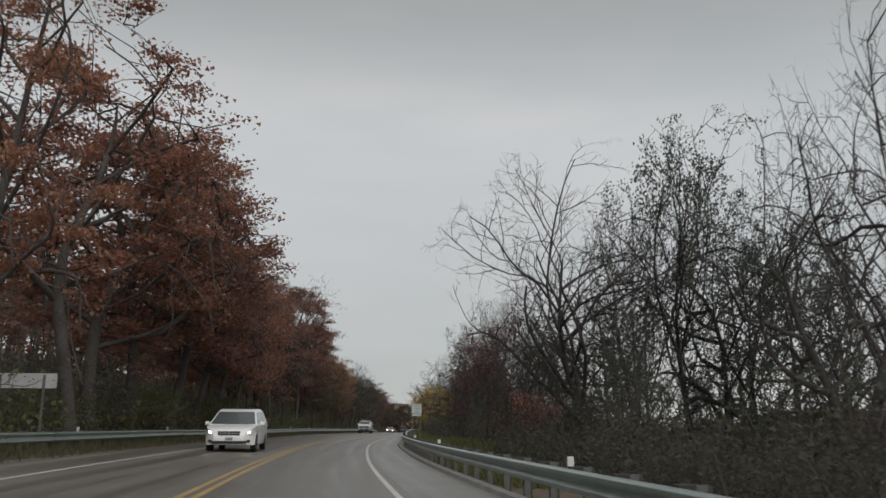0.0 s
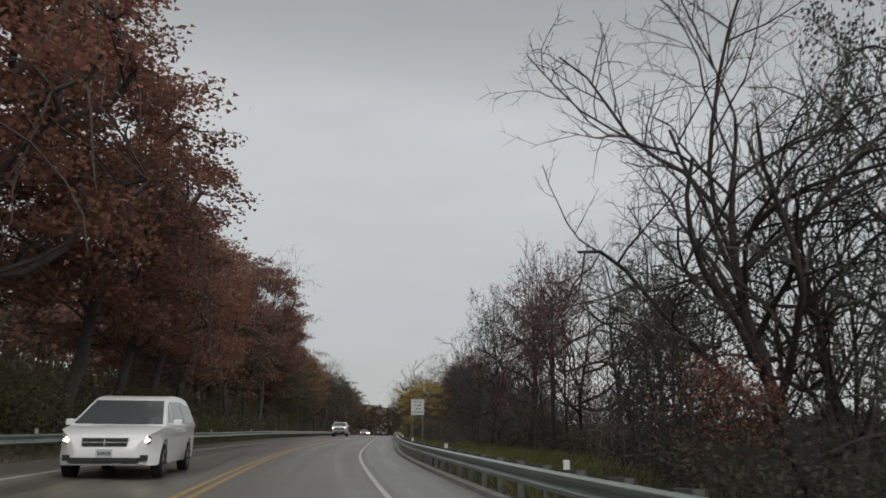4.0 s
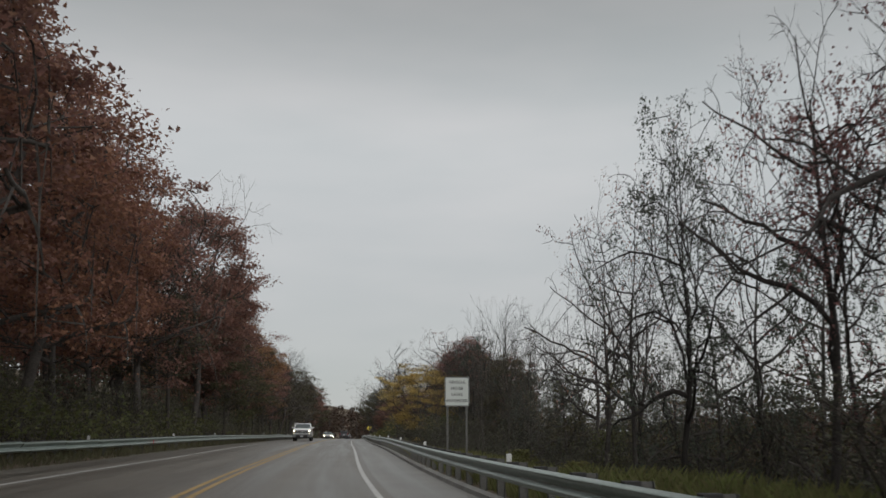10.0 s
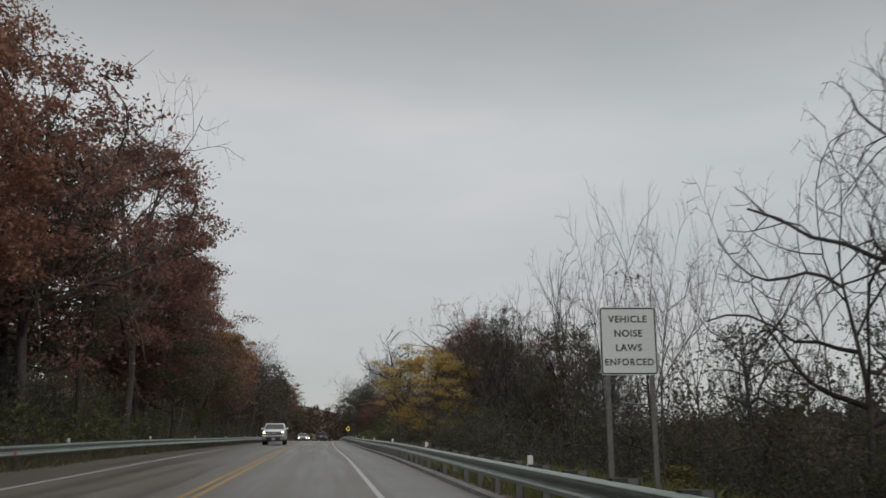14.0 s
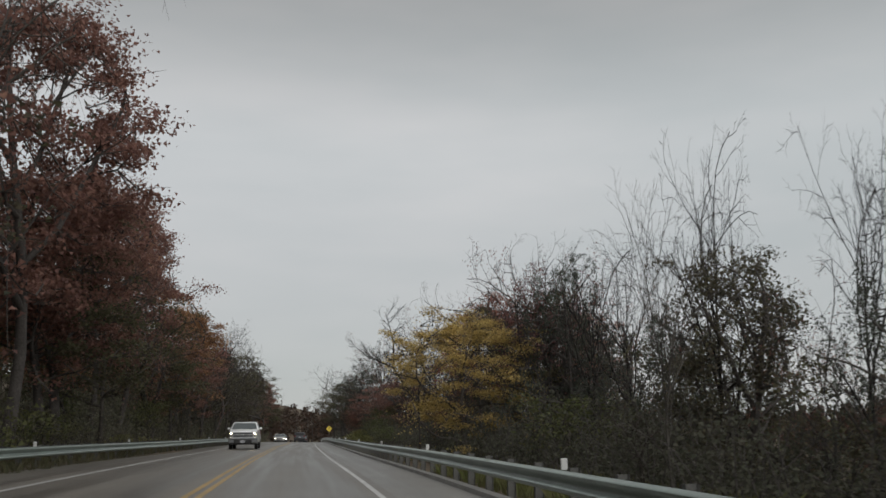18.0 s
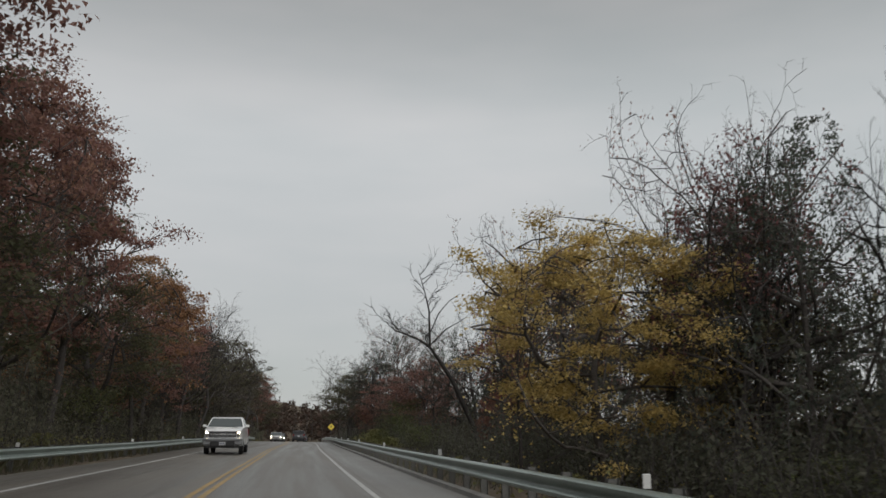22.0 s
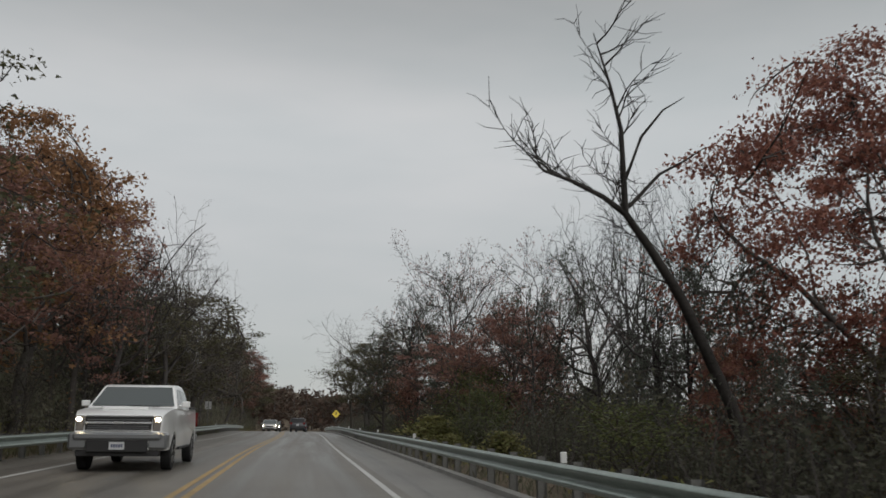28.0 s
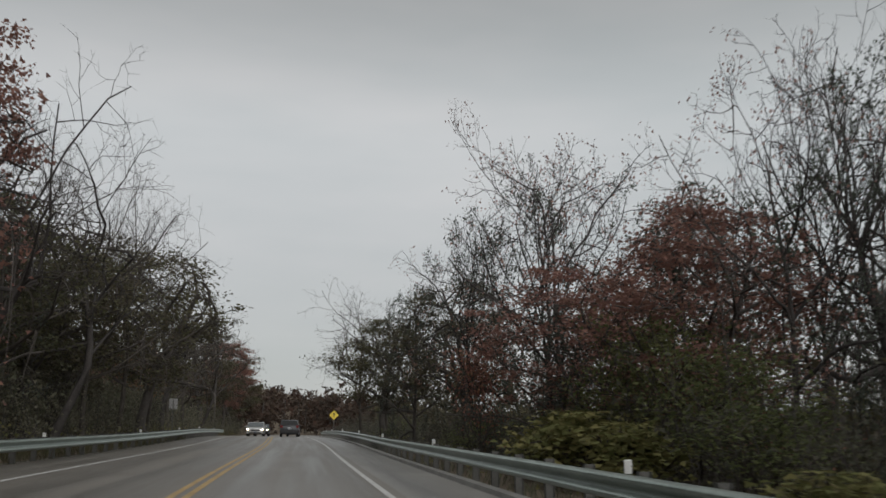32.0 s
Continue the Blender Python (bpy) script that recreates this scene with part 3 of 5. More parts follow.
def grow(seed, height=12.0, levels=3, kids=(11, 6, 5, 3), spread=0.42, first=0.28, lift=0.12, wander=0.12, trunk_r=0.17, angle=(35, 62), lean=(0, 0), ratio=(0.5, 0.5, 0.45, 0.5), dome=0.0, stout=(0.42, 0.66), fine=1.0):
    """Limbs of one tree as (points, radii, level), and the ends that bear leaves."""
    rng = np.random.default_rng(seed)
    limbs, ends = [], []

    def branch(p, d, length, r, level):
        n = (9, 7, 5, 3, 1)[level] if levels > 3 else (9, 6, 4, 2)[level]
        pts, rad = [p], [r]
        w = wander * (0.34, 0.8, 0.9, 0.8, 0.7)[level]
        bend = np.zeros(3)
        for i in range(n):
            bend = bend * 0.35 + rng.normal(0, w, 3)
            d = d + bend + np.array((0, 0, lift * (0.6 if level else 0.25)))
            if level == 0:
                d = d + np.array((*lean, 0)) * 0.04
            d = d / np.linalg.norm(d)
            p = p + d * length / n
            pts.append(p)
            rad.append(r * (1 - (0.84 * ((i + 1) / n) ** 1.35 if level == 0 else 0.66 * (i + 1) / n)))
        limbs.append((pts, rad, level))
        if level >= levels:
            ends.append(pts[1:])
            return
        if level == levels - 1:
            ends.append(pts[-2:])
        turn = rng.uniform(0, 6.28)
        for k in range(kids[level]):
            lo = first if level == 0 else 0.22
            f = lo + (0.99 - lo) * (k + rng.uniform(0.1, 0.9)) / kids[level]
            i = min(int(f * n), n - 1)
            q = pts[i] + (pts[i + 1] - pts[i]) * (f * n - i)
            ax = pts[i + 1] - pts[i]
            ax = ax / np.linalg.norm(ax)
            s1 = np.cross(ax, (0.2, 0.3, 0.9) if abs(ax[2]) < 0.8 else (1, 0, 0))
            s1 /= np.linalg.norm(s1)
            s2 = np.cross(ax, s1)
            turn += 2.4 + rng.normal(0, 0.4)
            a = radians(rng.uniform(*angle))
            nd = ax * math.cos(a) + (s1 * math.cos(turn) + s2 * math.sin(turn)) * math.sin(a)
            shape = (1.15 - 0.75 * (f - lo) / (1 - lo)) if level == 0 else (1.1 - 0.5 * f)
            if level == 0 and dome:
                g = (f - lo) / (1 - lo)
                shape = shape * (1 - dome) + dome * (0.35 + 0.85 * math.sin(math.pi * (0.12 + 0.78 * g)))
            ln = length * ratio[level] * shape * rng.uniform(0.75, 1.2)
            if level == 0:
                ln *= spread / 0.42
            branch(q, nd, ln, max(rad[i] * rng.uniform(*stout), fine * (0.03, 0.02, 0.012, 0.007)[level]), level + 1)

    start = np.array((lean[0] * 0.35, lean[1] * 0.35, 1.0))
    branch(np.zeros(3), start / np.linalg.norm(start), height, trunk_r, 0)
    return limbs, ends


def tuck(q, height, girth, base):
    """Bends limbs that outgrow the crown back into it."""
    z0 = height * base
    rz, rxy = (height - z0) * 0.52, height * girth * 0.92
    up = max((q[2] - z0 - rz) / rz, 0.0)
    rho = math.sqrt((q[0] ** 2 + q[1] ** 2) / rxy ** 2 * (1 + 0.5 * up) + up * up)
    if rho < 0.75:
        return q
    k = (0.75 + 0.2 * math.tanh((rho - 0.75) / 0.3)) / rho
    mid = z0 + rz
    return np.array((q[0] * k, q[1] * k, q[2] if q[2] < mid else mid + (q[2] - mid) * k))


def fill_crown(rng, limbs, trunk, crown, height, clumps, bunch, puff, girth, base, leaf_size, droop, tri):
    """Bunches of leaves on twigs, filling an uneven domed crown."""
    z0 = height * base
    rz, rxy = (height - z0) * 0.52, height * girth
    hold = np.array([q for pts, _, level in limbs if level < 3 for q in pts])
    ph = rng.uniform(0, 6.28, 6)
    spots = []
    for _ in range(clumps):
        d = rng.normal(0, 1, 3)
        d /= np.linalg.norm(d)
        a, e = math.atan2(d[1], d[0]), d[2]
        lump = 1 + 0.13 * math.sin(3 * a + ph[0] + 2 * e) + 0.12 * math.sin(5 * a - 4 * e + ph[1]) + 0.1 * math.sin(9 * e + ph[2])
        taper = 1 - 0.28 * max(e, 0) - 0.1 * max(-e, 0)
        r = rng.uniform(0.35, 1.0) ** 0.55 * lump
        c = np.array((d[0] * rxy * r * taper, d[1] * rxy * r * taper, z0 + rz + d[2] * rz * r))
        near = hold[np.argmin(np.linalg.norm(hold - c, axis=1) + 0.8 * np.maximum(hold[:, 2] - c[2], 0))]
        mid = (near + c) / 2 + rng.normal(0, 0.15, 3) - (0, 0, 0.1)
        crown.tube([near, mid, c], [0.035, 0.024, 0.01], 3)
        for _ in range(2):
            crown.tube([mid, c + rng.normal(0, puff, 3)], [0.016, 0.006], 3)
        spots.append(c)
    for c in spots:
        n = int(bunch * rng.uniform(0.55, 1.4))
        wide = puff * rng.uniform(0.7, 1.3)
        side = np.array((rng.normal(0, wide * 0.9), rng.normal(0, wide * 0.9), rng.normal(0, wide * 0.35)))
        crown.leaves(rng, [c, c + side], leaf_size, wide, n // 2, 1, droop, tri=tri, squash=0.42)


def tree_proto(name, label, category, seed, bark, leaf=None, leaf_size=0.15, per=4, scatter=0.22, droop=0.0, keep=1.0, tri=False, clumps=0, bunch=60, puff=0.42, girth=0.33, base=0.25, **shape):
    limbs, ends = grow(seed, **shape)
    rng = np.random.default_rng(seed + 77)
    trunk, crown = Wood(), Wood()
    if clumps:
        h = shape["height"]
        limbs = [([tuck(q, h, girth, base) for q in pts], rad, level) for pts, rad, level in limbs]
        ends = [[tuck(q, h, girth, base) for q in e] for e in ends]
    for pts, rad, level in limbs:
        if level == 0:
            rad = [rad[0] * 1.35] + list(rad[1:])
        (trunk if level < 2 else crown).tube(pts, rad, (8, 5, 3, 3, 3)[level])
    if leaf:
        ends = [e for limb in ends if rng.random() < keep for e in limb]
        crown.leaves(rng, ends, leaf_size, scatter, per, 1, droop, tri=tri)
    if clumps:
        fill_crown(rng, limbs, trunk, crown, shape["height"], clumps, bunch, puff, girth, base, leaf_size, droop, tri)
    cv, tv = np.array(crown.v), np.array(trunk.v)
    mid = cv.mean(0)
    for some in (cv, tv) if "lean" not in shape else ():
        some[:, :2] -= mid[:2] * np.clip(some[:, 2:] / mid[2], 0, 1.3)
    crown.v, trunk.v = [tuple(q) for q in cv], [tuple(q) for q in tv]
    root = thing(name, Matrix(), label, category)
    raw("trunk", trunk.v, trunk.f, bark, root, smooth=True)
    raw("crown", crown.v, crown.f, [bark, leaf] if leaf else [bark], root, slots=crown.slot if leaf else None)
    cr = np.array(crown.v)
    top = float(np.percentile(cr[:, 2], 99))
    for ob in root.children:
        for v in ob.data.vertices:
            if v.co.z > top:
                v.co.z = top + 0.25 * (v.co.z - top)
    wide = float(np.percentile(np.hypot(cr[:, 0], cr[:, 1]), 93))
    return root, top, wide


PROTO = {}


def proto(kind, *args, **kw):
    PROTO.setdefault(kind, []).append(tree_proto(*args, **kw))


OAK = dict(height=14, levels=2, kids=(14, 6), spread=0.58, first=0.25, lift=0.08, wander=0.2, trunk_r=0.22, angle=(40, 75), dome=0.85)
for s in (11, 12, 13):
    proto("rust", "oak_tree", "tall oak with rust-red autumn leaves at the wood's edge", "tree", s, M_BARKD, L_RUST, 0.15, 7, 0.25, tri=True, clumps=170, bunch=150, puff=0.38, **OAK)
for s in (14, 15):
    proto("open", "oak_tree", "tall open oak with rust-red leaves and dark limbs", "tree", s, M_BARKD, L_SCARLET, 0.14, 2, 0.2, tri=True, clumps=52, bunch=150, puff=0.34, **OAK)
for s in (21, 22):
    proto("brown", "oak_tree", "tall oak with dark red-brown autumn leaves", "tree", s, M_BARKD, L_BROWN, 0.15, 7, 0.25, tri=True, clumps=170, bunch=150, puff=0.38, **OAK)
proto("russet", "oak_tree", "open oak with thinning russet-brown leaves", "tree", 23, M_BARKD, L_BROWN, 0.13, 4, 0.22, tri=True, clumps=74, bunch=110, puff=0.36, **{**OAK, "height": 11, "trunk_r": 0.15})
for s in (31, 32):
    proto("orange", "maple_tree", "tree with fading orange-brown autumn leaves", "tree", s, M_BARKD, L_ORANGE, 0.14, 6, 0.26, tri=True, clumps=140, bunch=130, puff=0.38, **{**OAK, "height": 11})
proto("crimson", "oak_tree", "open-crowned oak with crimson autumn leaves", "tree", 41, M_BARKD, L_RED, 0.1, 6, 0.22, tri=True, clumps=140, bunch=230, puff=0.34, girth=0.4, **{**OAK, "height": 10, "kids": (12, 7), "trunk_r": 0.16})
proto("yellow", "maple_tree", "low spreading maple with golden-yellow leaves", "tree", 51, M_BARKD, L_YELLOW, 0.078, 9, 0.24, droop=0.3, tri=True, clumps=120, bunch=310, puff=0.26, girth=0.5, base=0.16, **{**OAK, "height": 8, "kids": (14, 8), "first": 0.12, "spread": 0.8, "angle": (50, 78), "trunk_r": 0.12})
BARE = dict(height=12, levels=4, kids=(9, 6, 4, 3), spread=0.5, first=0.34, lift=0.06, wander=0.27, trunk_r=0.24, angle=(36, 72), dome=0.8, ratio=(0.55, 0.52, 0.48, 0.5), stout=(0.5, 0.76))
for s in (61, 62, 63, 64):
    proto("bare", "bare_tree", "leafless tree with sinuous dark limbs and fine twigs", "tree", s, M_BARKB, **BARE)
for s in (55, 56):
    proto("full", "bare_tree", "leafless dark tree with a domed crown of fine twigs", "tree", s, M_BARKB, **{**BARE, "kids": (12, 7, 5, 3), "first": 0.24, "spread": 0.55, "wander": 0.22})
proto("leaner", "bare_tree", "broad leafless tree leaning out with fine dark twigs", "tree", 59, M_BARKB, **{**BARE, "kids": (15, 8, 5, 3), "lean": (-0.75, 0.0), "first": 0.26, "spread": 0.5, "dome": 0.6, "angle": (28, 60), "wander": 0.23, "trunk_r": 0.24, "fine": 0.8})
for s in (57, 58):
    proto("tall", "bare_tree", "tall leafless tree with a strong dark trunk", "tree", s, M_BARKW, **{**BARE, "kids": (10, 6, 4, 3), "first": 0.36, "spread": 0.5, "wander": 0.18, "trunk_r": 0.24, "angle": (30, 58)})
for s in (65, 66):
    proto("grey", "bare_tree", "leafless grey-barked tree with fine twigs", "tree", s, M_BARK, **{**BARE, "kids": (14, 8, 4, 3), "spread": 0.55, "first": 0.3, "wander": 0.21})
for s in (67, 68):
    proto("sapling", "bare_tree", "slender leafless sapling with upright pale twigs", "tree", s, M_BARKP, **{**BARE, "height": 8, "levels": 3, "kids": (12, 5, 4), "spread": 0.48, "angle": (24, 52), "trunk_r": 0.06, "first": 0.2, "wander": 0.24, "fine": 0.5})
for s in (71, 72, 73):
    proto("sparse", "thin_tree", "thin tree with a few dark clinging leaves", "tree", s, M_BARKB, L_BROWN, 0.11, 3, 0.16, droop=0.5, keep=0.35, tri=True, **{**BARE, "kids": (10, 5, 4, 2), "height": 10, "trunk_r": 0.15})
for s in (76, 77):
    proto("dim", "thin_tree", "slender tree with small dark leaves still clinging", "tree", s, M_BARKW, L_GREEN, 0.125, 11, 0.16, droop=0.2, keep=0.62, tri=True, **{**BARE, "levels": 3, "kids": (13, 6, 5), "height": 10, "trunk_r": 0.18, "first": 0.26, "spread": 0.48, "angle": (40, 72)})
proto("pink", "thin_tree", "small tree with sparse dusky pink leaves", "tree", 75, M_BARKB, L_PINK, 0.12, 9, 0.22, keep=0.7, tri=True, **{**BARE, "levels": 3, "kids": (11, 6, 5), "height": 8, "first": 0.45, "trunk_r": 0.12})
for s in (81, 82):
    proto("olive", "leafy_tree", "tree with dull olive leaves thinning out", "tree", s, M_BARKD, L_OLIVE, 0.14, 4, 0.26, tri=True, clumps=120, bunch=90, puff=0.38, **{**OAK, "height": 11})
for s in (91, 92):
    proto("dark", "cedar_tree", "dark green cedar with loose layered sprays", "tree", s, M_BARKD, L_GREEN, 0.135, 10, 0.16, droop=0.2, tri=True, **{**OAK, "levels": 3, "height": 11, "kids": (22, 6, 2), "dome": 0.0, "spread": 0.5, "first": 0.1, "lift": 0.0, "angle": (62, 88), "wander": 0.1})
SHRUB = dict(height=3.2, levels=2, kids=(11, 6), spread=0.8, first=0.05, lift=0.12, wander=0.2, trunk_r=0.04, angle=(25, 60))
proto("bush_green", "bush", "green leafy bush among the brush", "bush", 95, M_BARK, L_BUSH, 0.1, 9, 0.22, tri=True, **SHRUB)
proto("bush_red", "bush", "low bush with bright red leaves", "bush", 96, M_BARK, L_RED, 0.11, 7, 0.22, tri=True, **SHRUB)
proto("bush_brown", "bush", "tangled brown bush losing its leaves", "bush", 97, M_BARK, L_BRUSH, 0.085, 5, 0.24, keep=0.7, tri=True, **SHRUB)
proto("bush_brown", "bush", "tangled brown bush losing its leaves", "bush", 98, M_BARK, L_BRUSH, 0.085, 5, 0.24, keep=0.7, tri=True, **SHRUB)
proto("bush_weed", "weeds", "clump of tall yellowing weeds behind the guardrail", "weeds", 99, M_BARK, L_WEED, 0.1, 8, 0.14, tri=True, **{**SHRUB, "height": 1.2, "kids": (10, 4), "angle": (15, 40), "trunk_r": 0.012, "spread": 0.7})

tree_rng = random.Random(5)
used = {}
GROUPS = {"rust": "autumn oaks", "brown": "autumn oaks", "open": "autumn oaks", "orange": "autumn maples", "bare": "bare trees", "full": "bare trees", "leaner": "bare trees", "tall": "bare trees", "russet": "autumn oaks", "grey": "bare trees", "sapling": "saplings", "sparse": "thin trees", "dim": "thin trees", "olive": "olive trees", "dark": "cedars"}


def plant(kind, x, y, top, width=None, turn=None, pick=None, sink=0.15):
    """A tree at x, y whose crown ends at the height top and is about width metres across."""
    x += float(np.interp(y, (50, 70, 105, 135, 160, 200, 290), (0.0, -0.1, -0.35, -0.25, -0.35, -0.7, -1.0)))
    some = PROTO[kind]
    i = tree_rng.randrange(len(some)) if pick is None else pick
    root, h, w = some[i]
    g = ground_at(x, y) - sink
    s = (top - g) / h
    k = s if width is None else min(max(width / 2 / w, (0.38 if kind == "tall" else 0.55) * s), 1.9 * s)
    m = pose(x, y, g, 0, 0, tree_rng.uniform(0, 360) if turn is None else turn) @ Matrix.Diagonal((k, k, s, 1))
    if root not in used:
        used[root] = 1
        root.matrix_basis = m
        ob = root
    else:
        ob = copy_thing(root, m @ Matrix.Diagonal([1 / c for c in root.scale] + [1]))
    if kind.startswith("bush"):
        ob["group"] = "bushes and weeds"
    elif kind in GROUPS:
        ob["group"] = GROUPS[kind]
    return ob

# ---- vehicles ----
PAINT_WHITE = plain("white_car_paint", (0.8, 0.81, 0.81), 0.3, coat=0.6)
PAINT_DARK = plain("dark_blue_grey_car_paint", (0.012, 0.015, 0.021), 0.4, coat=0.15)
PAINT_SILVER = plain("silver_car_paint", (0.42, 0.42, 0.41), 0.3, metal=0.4, coat=0.5)
# Glass base greyed, standing in for haze and the cabin behind it.
GLASS = plain("dark_car_glass", (0.075, 0.088, 0.09), 0.05, spec=0.9)
PRIVACY = plain("black_privacy_glass", (0.012, 0.013, 0.015), 0.3, spec=0.15)
TRIM = plain("black_plastic_trim", (0.015, 0.015, 0.016), 0.6)
TYRE = plain("tyre_rubber", (0.012, 0.012, 0.013), 0.85)
RIM = plain("alloy_rim", (0.35, 0.35, 0.36), 0.35, metal=0.8)
CHROME = plain("chrome_trim", (0.82, 0.83, 0.84), 0.22, metal=0.8)
BUMPER = plain("satin_silver_bumper", (0.29, 0.3, 0.31), 0.3, metal=0.7)
LAMP_ON = plain("lit_headlamp", (1.0, 0.8, 0.5), 0.2, emit=22.0)
HOUSING = plain("lamp_housing_glass", (0.16, 0.15, 0.14), 0.12, spec=0.8)
LAMP_DIM = plain("foglamp_glass", (0.1, 0.1, 0.1), 0.1, spec=0.9)
TAIL = plain("red_tail_lamp", (0.12, 0.01, 0.01), 0.25, emit=0.05)
PLATE = plain("number_plate", (0.45, 0.46, 0.47), 0.4)
PLATE_INK = plain("plate_ink", (0.05, 0.06, 0.12), 0.5)


def extruded(poly, width_at, bevel=0.0):
    """A closed outline [(y, z), ...] given a half-width that depends on z."""
    bm = bmesh.new()
    lo = [bm.verts.new((-width_at(z, y), y, z)) for y, z in poly]
    hi = [bm.verts.new((width_at(z, y), y, z)) for y, z in poly]
    bm.faces.new(lo)
    bm.faces.new(hi[::-1])
    for i in range(len(poly)):
        j = (i + 1) % len(poly)
        bm.faces.new((lo[i], hi[i], hi[j], lo[j]))
    bmesh.ops.recalc_face_normals(bm, faces=bm.faces[:])
    if bevel:
        bmesh.ops.bevel(bm, geom=[e for e in bm.edges if len(e.link_faces) == 2 and e.calc_face_angle(0) > 0.35], offset=bevel, segments=2, affect="EDGES", profile=0.6, clamp_overlap=True)
    bmesh.ops.triangulate(bm, faces=[f for f in bm.faces if len(f.verts) > 4])
    return bm


def smoothed(ob, degrees):
    """Rounded shading, but for the edges sharper than the angle."""
    me = ob.data
    me.polygons.foreach_set("use_smooth", [True] * len(me.polygons))
    me.set_sharp_from_angle(angle=radians(degrees))
    return ob


def arch(cy, r, z0):
    w = math.sqrt(max(r * r - (z0 - 0.36) ** 2, 0.01))
    a1 = math.atan2(z0 - 0.36, w)
    return [(cy + r * math.cos(a), 0.36 + r * math.sin(a)) for a in np.linspace(a1, math.pi - a1, 9)]


def disc(radius, half, n=24, bevel=0.0):
    bm = bmesh.new()
    bmesh.ops.create_cone(bm, cap_ends=True, segments=n, radius1=radius, radius2=radius, depth=2 * half, matrix=pose(0, 0, 0, 0, 90, 0))
    if bevel:
        bmesh.ops.bevel(bm, geom=[e for e in bm.edges if e.calc_face_angle(0) > 1], offset=bevel, segments=2, affect="EDGES", profile=0.6)
    return bm


def pane(corners, thick=0.006):
    bm = bmesh.new()
    a = [bm.verts.new(c) for c in corners]
    n = (Vector(corners[1]) - Vector(corners[0])).cross(Vector(corners[2]) - Vector(corners[0])).normalized() * thick
    b = [bm.verts.new(Vector(c) - n) for c in corners]
    bm.faces.new(a)
    bm.faces.new(b[::-1])
    for i in range(len(a)):
        j = (i + 1) % len(a)
        bm.faces.new((a[i], b[i], b[j], a[j]))
    bmesh.ops.recalc_face_normals(bm, faces=bm.faces[:])
    return bm


